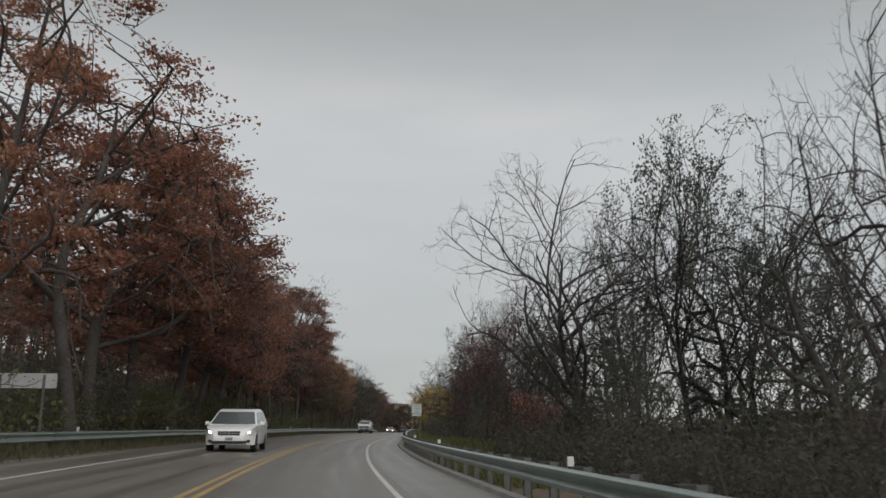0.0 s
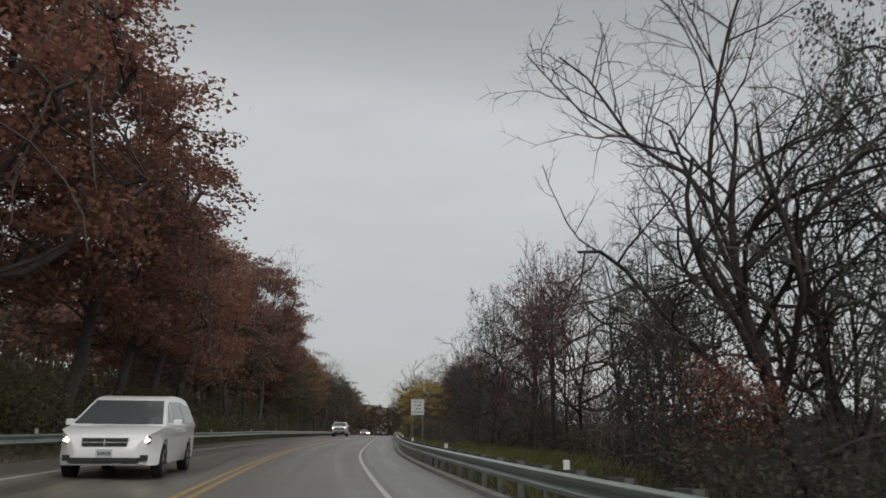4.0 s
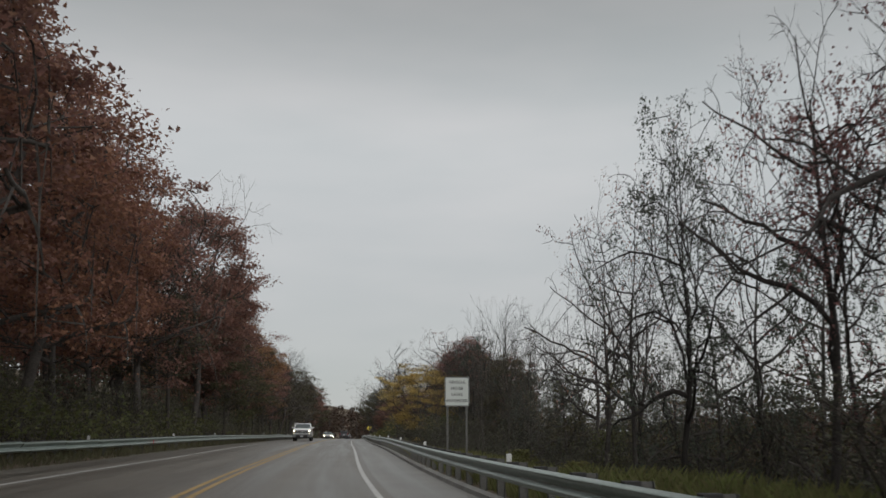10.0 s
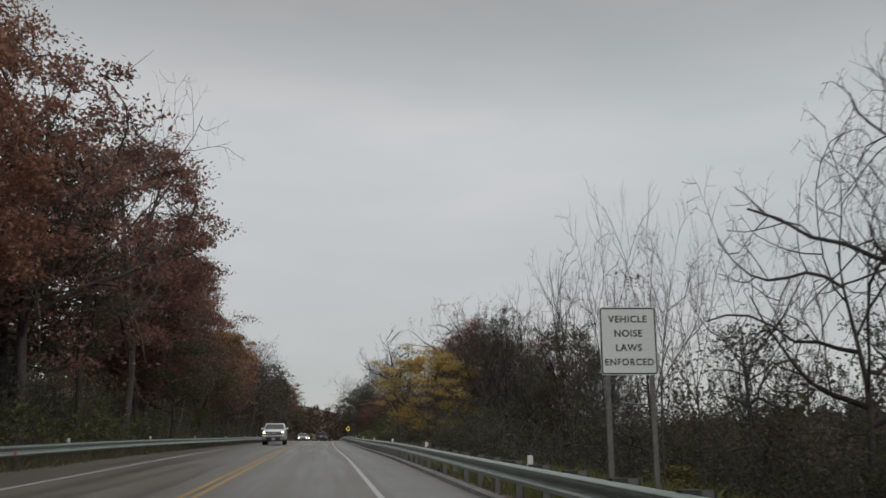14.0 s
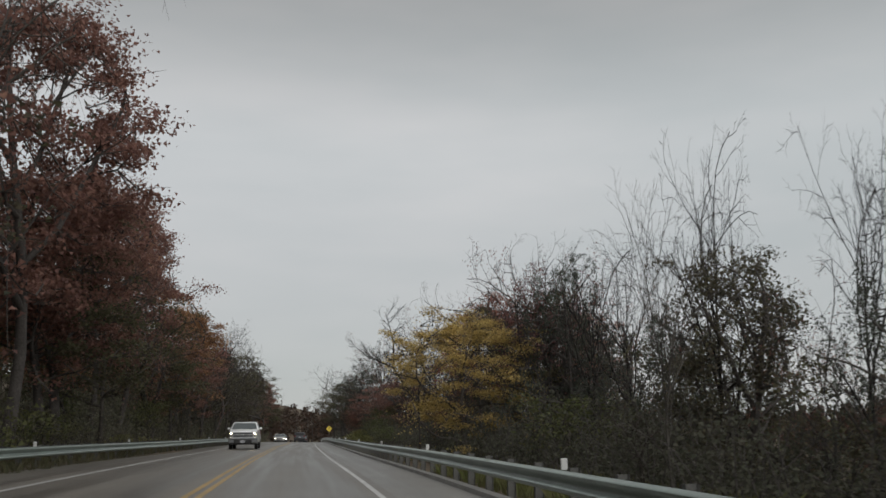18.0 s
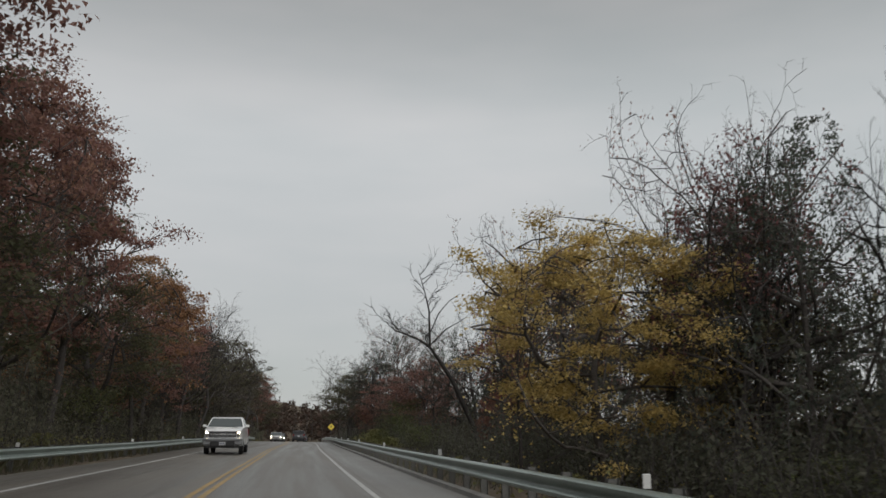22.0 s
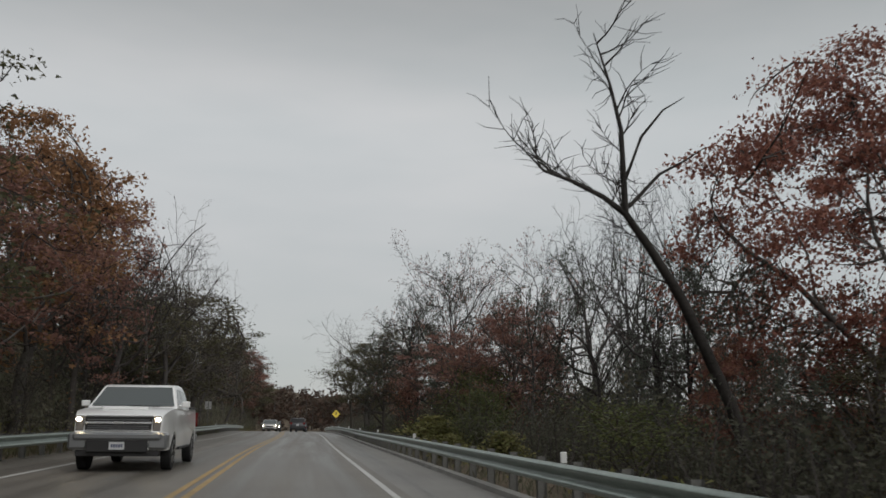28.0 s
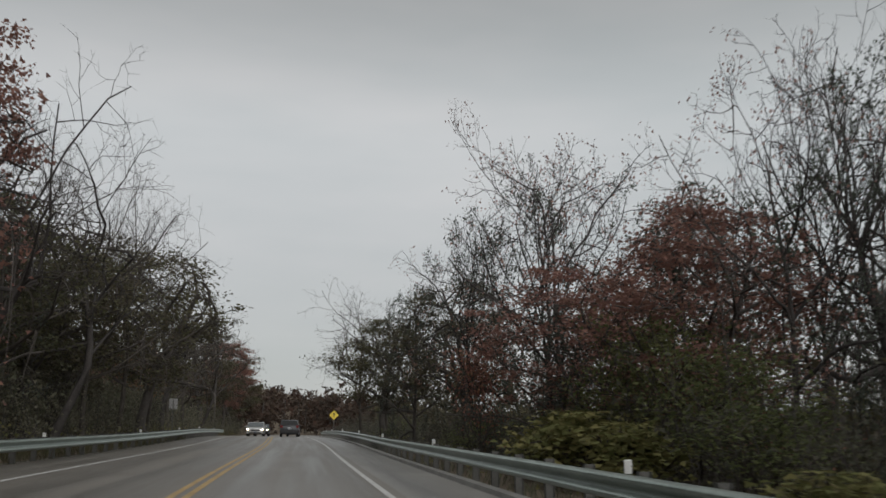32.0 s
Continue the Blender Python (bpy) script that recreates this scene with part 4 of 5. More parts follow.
def car(name, label, category, y, u, oncoming, p):
    w, z0, belt, r = p["w"] / 2, p["sill"], p["belt"], p["wheel"]
    base = at(y, u, 0.01)
    slope = math.degrees(math.atan(road_z(y + 1) - road_z(y - 1)) / 2)
    root = thing(name, pose(*base, -slope if oncoming else slope, 0, heading(y) + (180 if oncoming else 0)), label, category)
    tumble = lambda z, y_=0.0: w - 0.02 - p.get("tumble", 0.2) * max(z - belt, 0)
    ends = lambda y_: p.get("snout", 0.11) * max(0.0, (y_ - (p["front"] - 0.45)) / 0.45) ** 2 + 0.05 * max(0.0, (p["rear"] + 0.3 - y_) / 0.3) ** 2
    side = lambda z, y_=0.0: w - 0.035 * abs(z - 0.75) / 0.4 - ends(y_)
    paint = p["paint"]
    low = [(p["rear"], z0)]
    for cy in (p["axle_r"], p["axle_f"]):
        low += [q for q in arch(cy, r + 0.07, z0)][::-1]
    low += [(p["front"] - 0.4, z0), (p["front"] - 0.2, z0), (p["front"], z0 + 0.02)]
    smoothed(part("body", extruded(low + p["top"], side, 0.05), paint, root), 32)
    smoothed(part("cabin", extruded(p["cabin"], tumble, 0.04), paint, root), 32)
    (ya, za), (yb, zb) = p["screen"]
    s = lambda a, b, f: a + (b - a) * f

    def slanted(q0, q1, nm, out, glass=GLASS):
        (y0, z0_), (y1, z1) = q0, q1
        f0, f1 = 0.07, 0.93
        pts = [(sx * (tumble(s(z0_, z1, f)) - 0.07), s(y0, y1, f), s(z0_, z1, f)) for sx, f in ((-1, f0), (1, f0), (1, f1), (-1, f1))]
        d = Vector((0, z1 - z0_, -(y1 - y0))).normalized() * out
        part(nm, pane([Vector(q) + d for q in pts]), glass, root, "dark tinted glass")

    slanted((ya, za), (yb, zb), "windscreen", 0.008)
    slanted(*p["back"], "rear_window", -0.008, p.get("rear_glass", GLASS))
    for sx in (-1, 1):
        for poly in p["sides"]:
            part("side_window", pane([(sx * (tumble(zz) + 0.006), yy, zz) for yy, zz in poly], 0.008), GLASS, root, "dark tinted glass")
        for yy in p["handles"]:
            part("door_handle", boxes(((sx * w - 0.012 - 0.005 * sx, yy - 0.1, belt - 0.13), (sx * w + 0.012 - 0.005 * sx, yy + 0.1, belt - 0.1)), bevel=0.005), p.get("handle_mat", paint), root)
        mirror = part("mirror", boxes(((min(sx * (w + 0.02), sx * (w + 0.2)), p["mirror"][0] - 0.06, p["mirror"][1] - 0.07), (max(sx * (w + 0.02), sx * (w + 0.2)), p["mirror"][0] + 0.06, p["mirror"][1] + 0.07)), ((min(sx * (w - 0.1), sx * (w + 0.04)), p["mirror"][0] - 0.03, p["mirror"][1] - 0.06), (max(sx * (w - 0.1), sx * (w + 0.04)), p["mirror"][0] + 0.03, p["mirror"][1] - 0.02)), bevel=0.02), paint, root)
        for cy in (p["axle_r"], p["axle_f"]):
            wheel = part("wheel", disc(r, 0.11, bevel=0.03), TYRE, root, "black tyre")
            wheel.location = (sx * (w - 0.13), cy, r)
            rim = part("rim", disc(r * 0.66, 0.006, 20), RIM, wheel)
            rim.location = (sx * 0.112, 0, 0)
            for k in range(5):
                spoke = part("spoke", boxes(((-0.006, -0.03, 0.05), (0.006, 0.03, r * 0.62)), bevel=0.004), TRIM, wheel)
                spoke.matrix_basis = pose(sx * 0.121, 0, 0, 72 * k + 36, 0, 0)
        a, b, c, d = p["lamp"][0]
        part("lamp_housing", boxes(((min(sx * (a - 0.05), sx * (b + 0.0)), p["front"] - 0.3, c - p.get("drop", 0.03)), (max(sx * (a - 0.05), sx * (b + 0.0)), p["front"] + p.get("proud", -0.025), d + 0.03)), bevel=0.02), HOUSING, root, "dark clear lamp housing")
        bm = bmesh.new()
        bmesh.ops.create_uvsphere(bm, u_segments=14, v_segments=10, radius=1.0, matrix=pose(sx * (a + b) / 2, p["front"] + p.get("proud", -0.03), (c + d) / 2) @ Matrix.Diagonal(((b - a) / 2, 0.035, (d - c) / 2, 1)))
        part("headlight", bm, LAMP_ON, root, "lit headlamp")
        if "fog" in p:
            a, b, c, d = p["fog"]
            part("fog_lamp", boxes(((min(sx * a, sx * b), p["front"] - 0.05, c), (max(sx * a, sx * b), p["front"] + 0.02, d)), bevel=0.01), LAMP_DIM, root)
        a, b, c, d = p["tail"]
        part("tail_lamp", boxes(((min(sx * a, sx * b), p["rear"] - 0.012, c), (max(sx * a, sx * b), p["rear"] + 0.04, d)), bevel=0.012), TAIL, root, "red tail lamp")
    for nm, lo, hi, m_ in p["extras"]:
        part(nm, boxes((lo, hi), bevel=0.05 if nm.startswith("bumper") else 0.012), m_, root)
    for yy, sgn in ((p["front"] + p.get("nose", 0.012), 1), (p["rear"] - 0.012, -1)):
        z = p["plate"][0 if sgn > 0 else 1]
        pl = part("number_plate", boxes(((-0.155, yy - 0.006, z - 0.08), (0.155, yy + 0.006, z + 0.08)), bevel=0.004), PLATE, root)
        part("marking", boxes(*[((-0.12 + 0.05 * i, yy + sgn * 0.006 - 0.001, z - 0.035), (-0.085 + 0.05 * i, yy + sgn * 0.006 + 0.001, z + 0.035)) for i in range(5)]), PLATE_INK, pl)
    return root


VAN = dict(w=1.98, sill=0.26, belt=1.02, wheel=0.34, rear=-2.5, front=2.5, axle_r=-1.48, axle_f=1.6, paint=PAINT_WHITE, tumble=0.36, nose=0.075, snout=0.3,
           top=[(2.57, 0.42), (2.58, 0.58), (2.52, 0.74), (2.4, 0.86), (2.15, 0.95), (1.8, 1.01), (1.4, 1.06), (-2.42, 1.06), (-2.5, 0.7)],
           cabin=[(-2.44, 1.0), (-2.36, 1.28), (-2.18, 1.56), (-1.95, 1.66), (-1.4, 1.7), (-0.6, 1.71), (0.0, 1.69), (0.3, 1.66), (0.52, 1.6), (1.62, 1.02)], screen=((1.62, 1.03), (0.52, 1.6)), back=((-2.43, 1.08), (-2.2, 1.54)),
           sides=[[(1.3, 1.1), (0.66, 1.1), (0.6, 1.5), (0.68, 1.48)], [(0.54, 1.1), (-0.75, 1.1), (-0.75, 1.58), (0.46, 1.55)], [(-0.85, 1.1), (-2.15, 1.12), (-2.0, 1.5), (-0.85, 1.58)]],
           handles=(0.1, -0.6), mirror=(1.02, 1.1), drop=0.03, proud=-0.1, lamp=[(0.62, 0.82, 0.71, 0.8)], tail=(0.72, 0.94, 0.85, 1.25), plate=(0.5, 0.85),
           extras=[("grille", (-0.42, 2.46, 0.64), (0.42, 2.6, 0.78), TRIM), ("grille_bar", (-0.44, 2.59, 0.7), (0.44, 2.612, 0.72), CHROME), ("grille_bar", (-0.02, 2.59, 0.65), (0.02, 2.612, 0.77), CHROME), ("grille_bar", (-0.46, 2.52, 0.78), (0.46, 2.575, 0.8), CHROME), ("air_intake", (-0.66, 2.46, 0.32), (0.66, 2.6, 0.42), TRIM), ("chin_strip", (-0.7, 2.47, 0.275), (0.7, 2.6, 0.3), CHROME), ("fog_surround", (-0.8, 2.4, 0.36), (-0.66, 2.5, 0.47), TRIM), ("fog_surround", (0.66, 2.4, 0.36), (0.8, 2.5, 0.47), TRIM), ("wiper", (-0.6, 1.6, 1.065), (0.5, 1.63, 1.08), TRIM), ("roof_rack", (-0.7, -1.8, 1.68), (-0.66, -0.1, 1.71), TRIM), ("roof_rack", (0.66, -1.8, 1.68), (0.7, -0.1, 1.71), TRIM)])
car("minivan", "white minivan with lit headlamps on the asphalt", "car", 37.0, -5.4, True, VAN)

PICKUP = dict(w=2.03, sill=0.44, belt=1.34, wheel=0.40, rear=-2.9, front=2.9, axle_r=-1.9, axle_f=1.75, paint=PAINT_WHITE, tumble=0.36, handle_mat=PAINT_WHITE,
              top=[(2.93, 0.72), (2.9, 1.08), (2.82, 1.19), (2.55, 1.27), (2.0, 1.33), (1.3, 1.37), (-2.86, 1.37), (-2.92, 0.8)],
              cabin=[(-0.95, 1.3), (-0.86, 1.8), (-0.6, 1.9), (-0.1, 1.92), (0.4, 1.91), (0.66, 1.87), (1.42, 1.34)], screen=((1.42, 1.36), (0.66, 1.87)), back=((-0.95, 1.4), (-0.84, 1.8)),
              sides=[[(1.15, 1.42), (0.25, 1.42), (0.25, 1.8), (0.6, 1.8)], [(0.17, 1.42), (-0.75, 1.42), (-0.7, 1.78), (0.17, 1.8)]],
              handles=(0.35, -0.6), mirror=(0.98, 1.45), nose=0.066, drop=0.2, proud=0.03, lamp=[(0.74, 0.86, 1.05, 1.14)], fog=(0.7, 0.84, 0.56, 0.63), tail=(0.85, 0.99, 0.9, 1.28), plate=(0.55, 0.62),
              extras=[("grille", (-0.68, 2.78, 0.84), (0.68, 2.93, 1.18), TRIM), ("grille_bar", (-0.68, 2.92, 1.0), (0.68, 2.95, 1.045), CHROME), ("grille_bar", (-0.68, 2.9, 1.15), (0.68, 2.94, 1.185), CHROME), ("grille_bar", (-0.68, 2.9, 0.85), (0.68, 2.94, 0.88), CHROME),
                      ("badge", (-0.11, 2.94, 0.995), (0.11, 2.965, 1.05), PAINT_SILVER), ("bumper", (-0.9, 2.7, 0.66), (0.9, 3.0, 0.83), BUMPER), ("bumper_end", (-1.0, 2.42, 0.47), (-0.6, 2.94, 0.82), BUMPER), ("bumper_end", (0.6, 2.42, 0.47), (1.0, 2.94, 0.82), BUMPER), ("air_intake", (-0.62, 2.6, 0.42), (0.62, 2.955, 0.7), TRIM), ("tow_hook", (-0.42, 2.86, 0.5), (-0.36, 2.93, 0.58), BUMPER), ("tow_hook", (0.36, 2.86, 0.5), (0.42, 2.93, 0.58), BUMPER), ("grille_mesh", (-0.62, 2.925, 0.91), (0.62, 2.935, 0.925), BUMPER), ("grille_mesh", (-0.62, 2.925, 0.95), (0.62, 2.935, 0.965), BUMPER), ("grille_mesh", (-0.62, 2.925, 1.08), (0.62, 2.935, 1.095), BUMPER), ("bonnet_bulge", (-0.48, 1.5, 1.3), (0.48, 2.3, 1.375), PAINT_WHITE), ("wiper", (-0.6, 1.4, 1.385), (0.1, 1.43, 1.4), TRIM), ("air_dam", (-0.85, 2.6, 0.33), (0.85, 2.86, 0.52), TRIM), ("running_board", (-1.04, -0.95, 0.42), (-0.96, 1.1, 0.48), TRIM), ("running_board", (0.96, -0.95, 0.42), (1.04, 1.1, 0.48), TRIM),
                      ("bed_rail", (-0.99, -2.85, 1.37), (-0.9, -1.0, 1.40), TRIM), ("bed_rail", (0.9, -2.85, 1.37), (0.99, -1.0, 1.40), TRIM), ("bed_cover", (-0.9, -2.82, 1.372), (0.9, -1.0, 1.382), TRIM),
                      ("marker_lamp", (-0.06, 0.15, 1.905), (0.06, 0.25, 1.93), TRIM), ("aerial", (-0.55, 0.0, 1.905), (-0.50, 0.12, 1.96), TRIM), ("rear_bumper", (-0.98, -3.02, 0.5), (0.98, -2.86, 0.7), BUMPER)])
car("pickup_truck", "white crew-cab pickup truck with lit headlamps on the asphalt", "pickup truck", 139.6, -5.35, True, PICKUP)

SUV = dict(rear_glass=PRIVACY, w=1.9, sill=0.3, belt=1.05, wheel=0.35, rear=-2.3, front=2.35, axle_r=-1.35, axle_f=1.4, paint=PAINT_DARK,
           top=[(2.36, 0.7), (2.25, 0.95), (1.2, 1.07), (-2.25, 1.07), (-2.32, 0.7)],
           cabin=[(-2.25, 1.0), (-2.2, 1.35), (-2.05, 1.66), (-0.6, 1.7), (0.1, 1.66), (1.15, 1.04)], screen=((1.15, 1.05), (0.1, 1.66)), back=((-2.28, 1.14), (-2.1, 1.62)),
           sides=[[(0.9, 1.1), (0.2, 1.1), (0.2, 1.58)], [(0.12, 1.1), (-0.8, 1.1), (-0.8, 1.58), (0.12, 1.58)], [(-0.88, 1.1), (-1.9, 1.12), (-1.75, 1.52), (-0.88, 1.58)]],
           handles=(0.0, -0.9), mirror=(0.75, 1.12), lamp=[(0.6, 0.9, 0.76, 0.9)], tail=(0.66, 0.92, 0.9, 1.14), plate=(0.5, 0.85),
           extras=[("grille", (-0.5, 2.28, 0.66), (0.5, 2.38, 0.86), TRIM), ("rear_bumper", (-0.93, -2.42, 0.4), (0.93, -2.28, 0.68), TRIM), ("roof_rack", (-0.7, -1.6, 1.69), (-0.66, 0.0, 1.73), BUMPER), ("roof_rack", (0.66, -1.6, 1.69), (0.7, 0.0, 1.73), BUMPER)])
car("suv", "dark blue-grey suv seen from behind on the asphalt", "car", 229.0, -1.75, False, SUV)

SEDAN = dict(w=1.85, sill=0.25, belt=0.93, wheel=0.32, rear=-2.4, front=2.4, axle_r=-1.4, axle_f=1.45, paint=PAINT_SILVER,
             top=[(2.42, 0.55), (2.3, 0.76), (1.1, 0.95), (-1.7, 0.98), (-2.38, 0.92), (-2.42, 0.6)],
             cabin=[(-1.85, 0.92), (-1.0, 1.38), (-0.4, 1.45), (0.2, 1.42), (1.15, 0.92)], screen=((1.15, 0.93), (0.2, 1.42)), back=((-1.85, 0.95), (-1.0, 1.38)),
             sides=[[(0.8, 0.98), (0.0, 0.98), (0.0, 1.36), (0.25, 1.34)], [(-0.08, 0.98), (-1.2, 1.0), (-0.85, 1.34), (-0.08, 1.37)]],
             handles=(-0.1, -0.9), mirror=(0.75, 0.98), lamp=[(0.66, 0.82, 0.62, 0.74)], tail=(0.6, 0.88, 0.7, 0.86), plate=(0.42, 0.75),
             extras=[("grille", (-0.45, 2.34, 0.5), (0.45, 2.44, 0.68), TRIM), ("air_intake", (-0.6, 2.36, 0.28), (0.6, 2.43, 0.4), TRIM)])
car("sedan", "pale silver saloon car with lit headlamps", "car", 231.0, -5.2, True, SEDAN)
car("sedan", "pale silver saloon car with lit headlamps following another", "car", 246.0, -5.2, True, {**SEDAN, "paint": PAINT_DARK})
car("hatchback", "dark grey car seen from behind far ahead", "car", 262.0, -1.75, False, {**SEDAN, "paint": PAINT_DARK})

# ---- the wood on the oncoming side: trunk offset, road distance, crown top, crown width ----
LEFT = """open -12.3 27 18 8|open -11.3 34 17.5 10|open -12.3 40 17 11|rust -12.2 46 17 11|rust -11.8 53 17 10.6|brown -12 60 14.6 9.4|rust -12.3 67 14.5 8.5|rust -12.2 73 15 8.5|rust -13.0 80 15 7|rust -13.2 86 16 7|russet -14.5 84 12 8|russet -15.5 90 13.5 9|russet -12.2 92 17 10|olive -14.0 96 14.5 9.5|russet -15.5 102 14 9|grey -11.6 98 18 9|brown -11.6 107.5 18 10|brown -11.9 113 13 8|olive -11.6 114 10.5 8|grey -11.1 120 11 8|brown -13 126 16 8|brown -13 134 16.5 7.8|olive -11.6 139 10 7|russet -11.3 146 9.5 7|grey -13.5 150 11 8|orange -12 153 13 7.5|russet -11.6 159.5 12.5 7|grey -13 161 12 9|bare -10.9 164 11.8 9|dark -12.6 166 9.5 5|grey -11.6 169 11.5 9|olive -13.5 172 9 8|bare -11.1 175 12 9|olive -13 178.5 9 8|grey -11.1 181 13.5 9|olive -13 185 9 8|grey -10.7 187 13.5 9|olive -10.4 193 11 9|grey -10.8 199 11 9|bare -10.6 206 12 9|grey -11.1 213 12.4 9|grey -11.7 219 12.6 9|grey -11.3 227 12 9|bare -10.6 236 12.5 9|olive -11.6 246 12 9|grey -11.4 257 13 9|brown -11.4 268 11 9|olive -11.6 280 10 9"""
for entry in LEFT.split("|"):
    kind, u, y, top, width = entry.split()
    p = at(float(y), float(u))
    plant(kind, p.x, p.y, float(top) * float(np.interp(float(y), (20, 100, 140, 172, 260), (1.0, 0.98, 0.95, 1.03, 1.02))), float(width) * float(np.interp(float(y), (60, 105, 150), (1.08, 0.96, 1.05))))
back_rng = random.Random(9)
for i in range(15):
    y = 4 + i * 18 + back_rng.uniform(-2, 2)
    p = at(y, back_rng.uniform(-24, -17))
    kind = back_rng.choice(("russet", "russet", "olive", "bare") if y < 130 else ("grey", "bare", "olive", "orange", "russet"))
    plant(kind, p.x, p.y, float(np.interp(y, (0, 40, 60, 105, 135, 160, 187, 260), (8, 10, 13, 15, 14, 12, 14, 12))) * back_rng.uniform(0.85, 1.0), 8)
for i in range(34):
    y = 2 + i * 7.4 + back_rng.uniform(-2, 2)
    p = at(y, back_rng.uniform(-13, -10.9))
    kind = back_rng.choice(("bush_brown", "bush_brown", "bush_green", "bush_weed"))
    plant(kind, p.x, p.y, p.z + (back_rng.uniform(1.6, 4.0) if kind != "bush_weed" else 1.0), back_rng.uniform(2.5, 4.5))

for y, u, top, width in ((45.0, -10.8, 2.7, 4.2), (61.5, -10.7, 2.9, 4.4), (66.5, -10.8, 2.2, 3.6)):
    p = at(y, u)
    plant("bush_green", p.x, p.y, p.z + top, width)

# ---- the wood on the near side ----
plant("bare", 13.2, 16.2, 10.4, 4.7)
plant("bare", 13.0, 18.2, 9.7, 4.1)
plant("bare", 17.6, 21.2, 12.4, 4.7)
plant("dim", 16.4, 33.2, 13.8, 6.9)
plant("dim", 17.9, 30.2, 10.0, 5.6)
plant("dim", 18.4, 27.2, 8.3, 4.8)
plant("sparse", 15.1, 36.2, 11.7, 4.4)
plant("leaner", 13.2, 34.3, 12.3, turn=0)
plant("full", 13.8, 35.8, 9.8, 5.0)
plant("bare", 14.4, 36.3, 11.4, 4.6)
plant("sparse", 14.1, 32.3, 10.0, 4.3)
plant("dim", 17.3, 33.8, 13.5, 4.8)
plant("dark", 16.8, 23.2, 5.8, 3.9)
plant("dark", 18.6, 29.2, 7.7, 4.5)
plant("dark", 12.6, 31.3, 4.5, 3.1)
plant("dark", 11.5, 26.3, 5.0, 2.3)
for x, y, top, width in ((14.3, 38.0, 7.2, 3.2), (19.8, 36.0, 9.5, 3.8), (13.6, 44.5, 5.6, 3.0), (15.6, 48.0, 6.4, 3.4), (14.4, 57.5, 5.2, 3.0),
                         (20.6, 101.0, 4.4, 4.0), (18.4, 97.0, 4.6, 3.4), (22.6, 112.0, 5.4, 4.2), (24.2, 158.0, 7.2, 5.0), (27.6, 160.5, 7.8, 5.0), (29.0, 155.0, 5.2, 4.6), (31.5, 160.0, 5.0, 5.0), (28.0, 151.0, 4.2, 4.2), (27.0, 147.5, 5.4, 4.0)):
    plant("dark", x, y, top, width)
for i, y in enumerate((61, 66, 72, 76, 82, 87, 91, 96, 101, 116, 120)):
    plant(("sparse", "dim", "dark")[i % 3], edge_x(y) + 8.6 + 1.1 * (i * 5 % 4), y, 2.6 + 0.5 * (i * 3 % 4), 3.0)
plant("bush_brown", 10.2, 22.0, 2.3, 2.4)
plant("bush_brown", 10.4, 27.3, 2.4, 2.3)
plant("bush_brown", 13.2, 19.2, 2.6, 2.9)
plant("bush_brown", 12.4, 15.2, 2.6, 2.3)
plant("olive", 26.1, 122.7, 7.5, 5.9)
plant("dark", 24.6, 124.7, 6.5, 4.7)
plant("russet", 26.7, 120.7, 8.0, 5.2)
plant("dark", 21.9, 123.7, 5.2, 3.5)
plant("bush_red", 9.2, 31.3, 2.4, 2.1)
plant("bare", 11.8, 45.3, 8.1, 4.6)
plant("dark", 13.1, 43.3, 7.1, 3.7)
plant("sparse", 12.9, 45.3, 7.5, 3.2)
plant("pink", 11.4, 52.3, 7.0, 3.9)
plant("sparse", 10.3, 58.3, 7.5, 3.9)
plant("pink", 9.2, 44.5, 6.2, 3.7)
plant("bare", 11.5, 46.0, 8.0, 3.5)
plant("bare", 11.8, 50.0, 8.8, 3.6)
plant("sparse", 11.2, 41.0, 6.1, 3.6)
plant("dark", 10.9, 37.0, 4.9, 2.2)
plant("full", 9.4, 33.5, 6.6, 3.4)
plant("sapling", 11.8, 86.0, 4.8, 2.8)
plant("bare", 11.5, 53.4, 8.4, 3.6)
plant("pink", 12.1, 49.9, 8.3, 4.3)
plant("dim", 10.5, 56.4, 7.5, 4.1)
plant("sparse", 13.6, 58.5, 8.8, 2.4)
plant("bare", 13.1, 67.0, 6.8, 5.5)
plant("sapling", 12.9, 80.5, 4.4, 2.6)
plant("dark", 13.1, 59.5, 4.2, 1.9)
plant("bare", 14.5, 70.9, 7.4, 4.2)
plant("bare", 15.2, 67.9, 7.3, 3.9)
plant("sapling", 11.3, 74.9, 6.3, 2.1)
plant("sapling", 12.2, 73.9, 6.3, 2.0)
plant("sapling", 13.0, 73.9, 5.7, 1.7)
plant("dark", 14.9, 74.9, 3.4, 2.8)
plant("pink", 18.9, 107.9, 7.6, 5.6)
plant("tall", 17.9, 101.5, 7.3, 3.4)
plant("tall", 18.8, 100.6, 7.0, 3.2)
plant("bare", 16.7, 76.9, 5.8, 3.3)
plant("tall", 18.3, 94.4, 9.1, 2.9)
plant("tall", 17.9, 88.4, 7.8, 2.2)
plant("tall", 19.3, 88.4, 7.2, 1.8)
plant("sapling", 18.3, 85.4, 5.6, 2.0)
plant("dark", 20.3, 105.4, 4.9, 4.4)
plant("olive", 18.0, 93.4, 5.6, 3.9)
plant("sparse", 17.5, 89.4, 4.4, 3.0)
plant("sapling", 16.3, 94.0, 7.7, 1.7)
plant("sparse", 18.4, 108.0, 8.6, 5.5)
plant("olive", 19.7, 109.0, 6.6, 5.0)
plant("dark", 19.3, 106.6, 8.0, 3.8)
plant("sparse", 18.4, 100.0, 7.0, 4.2)
plant("sparse", 18.0, 95.0, 5.4, 2.9)
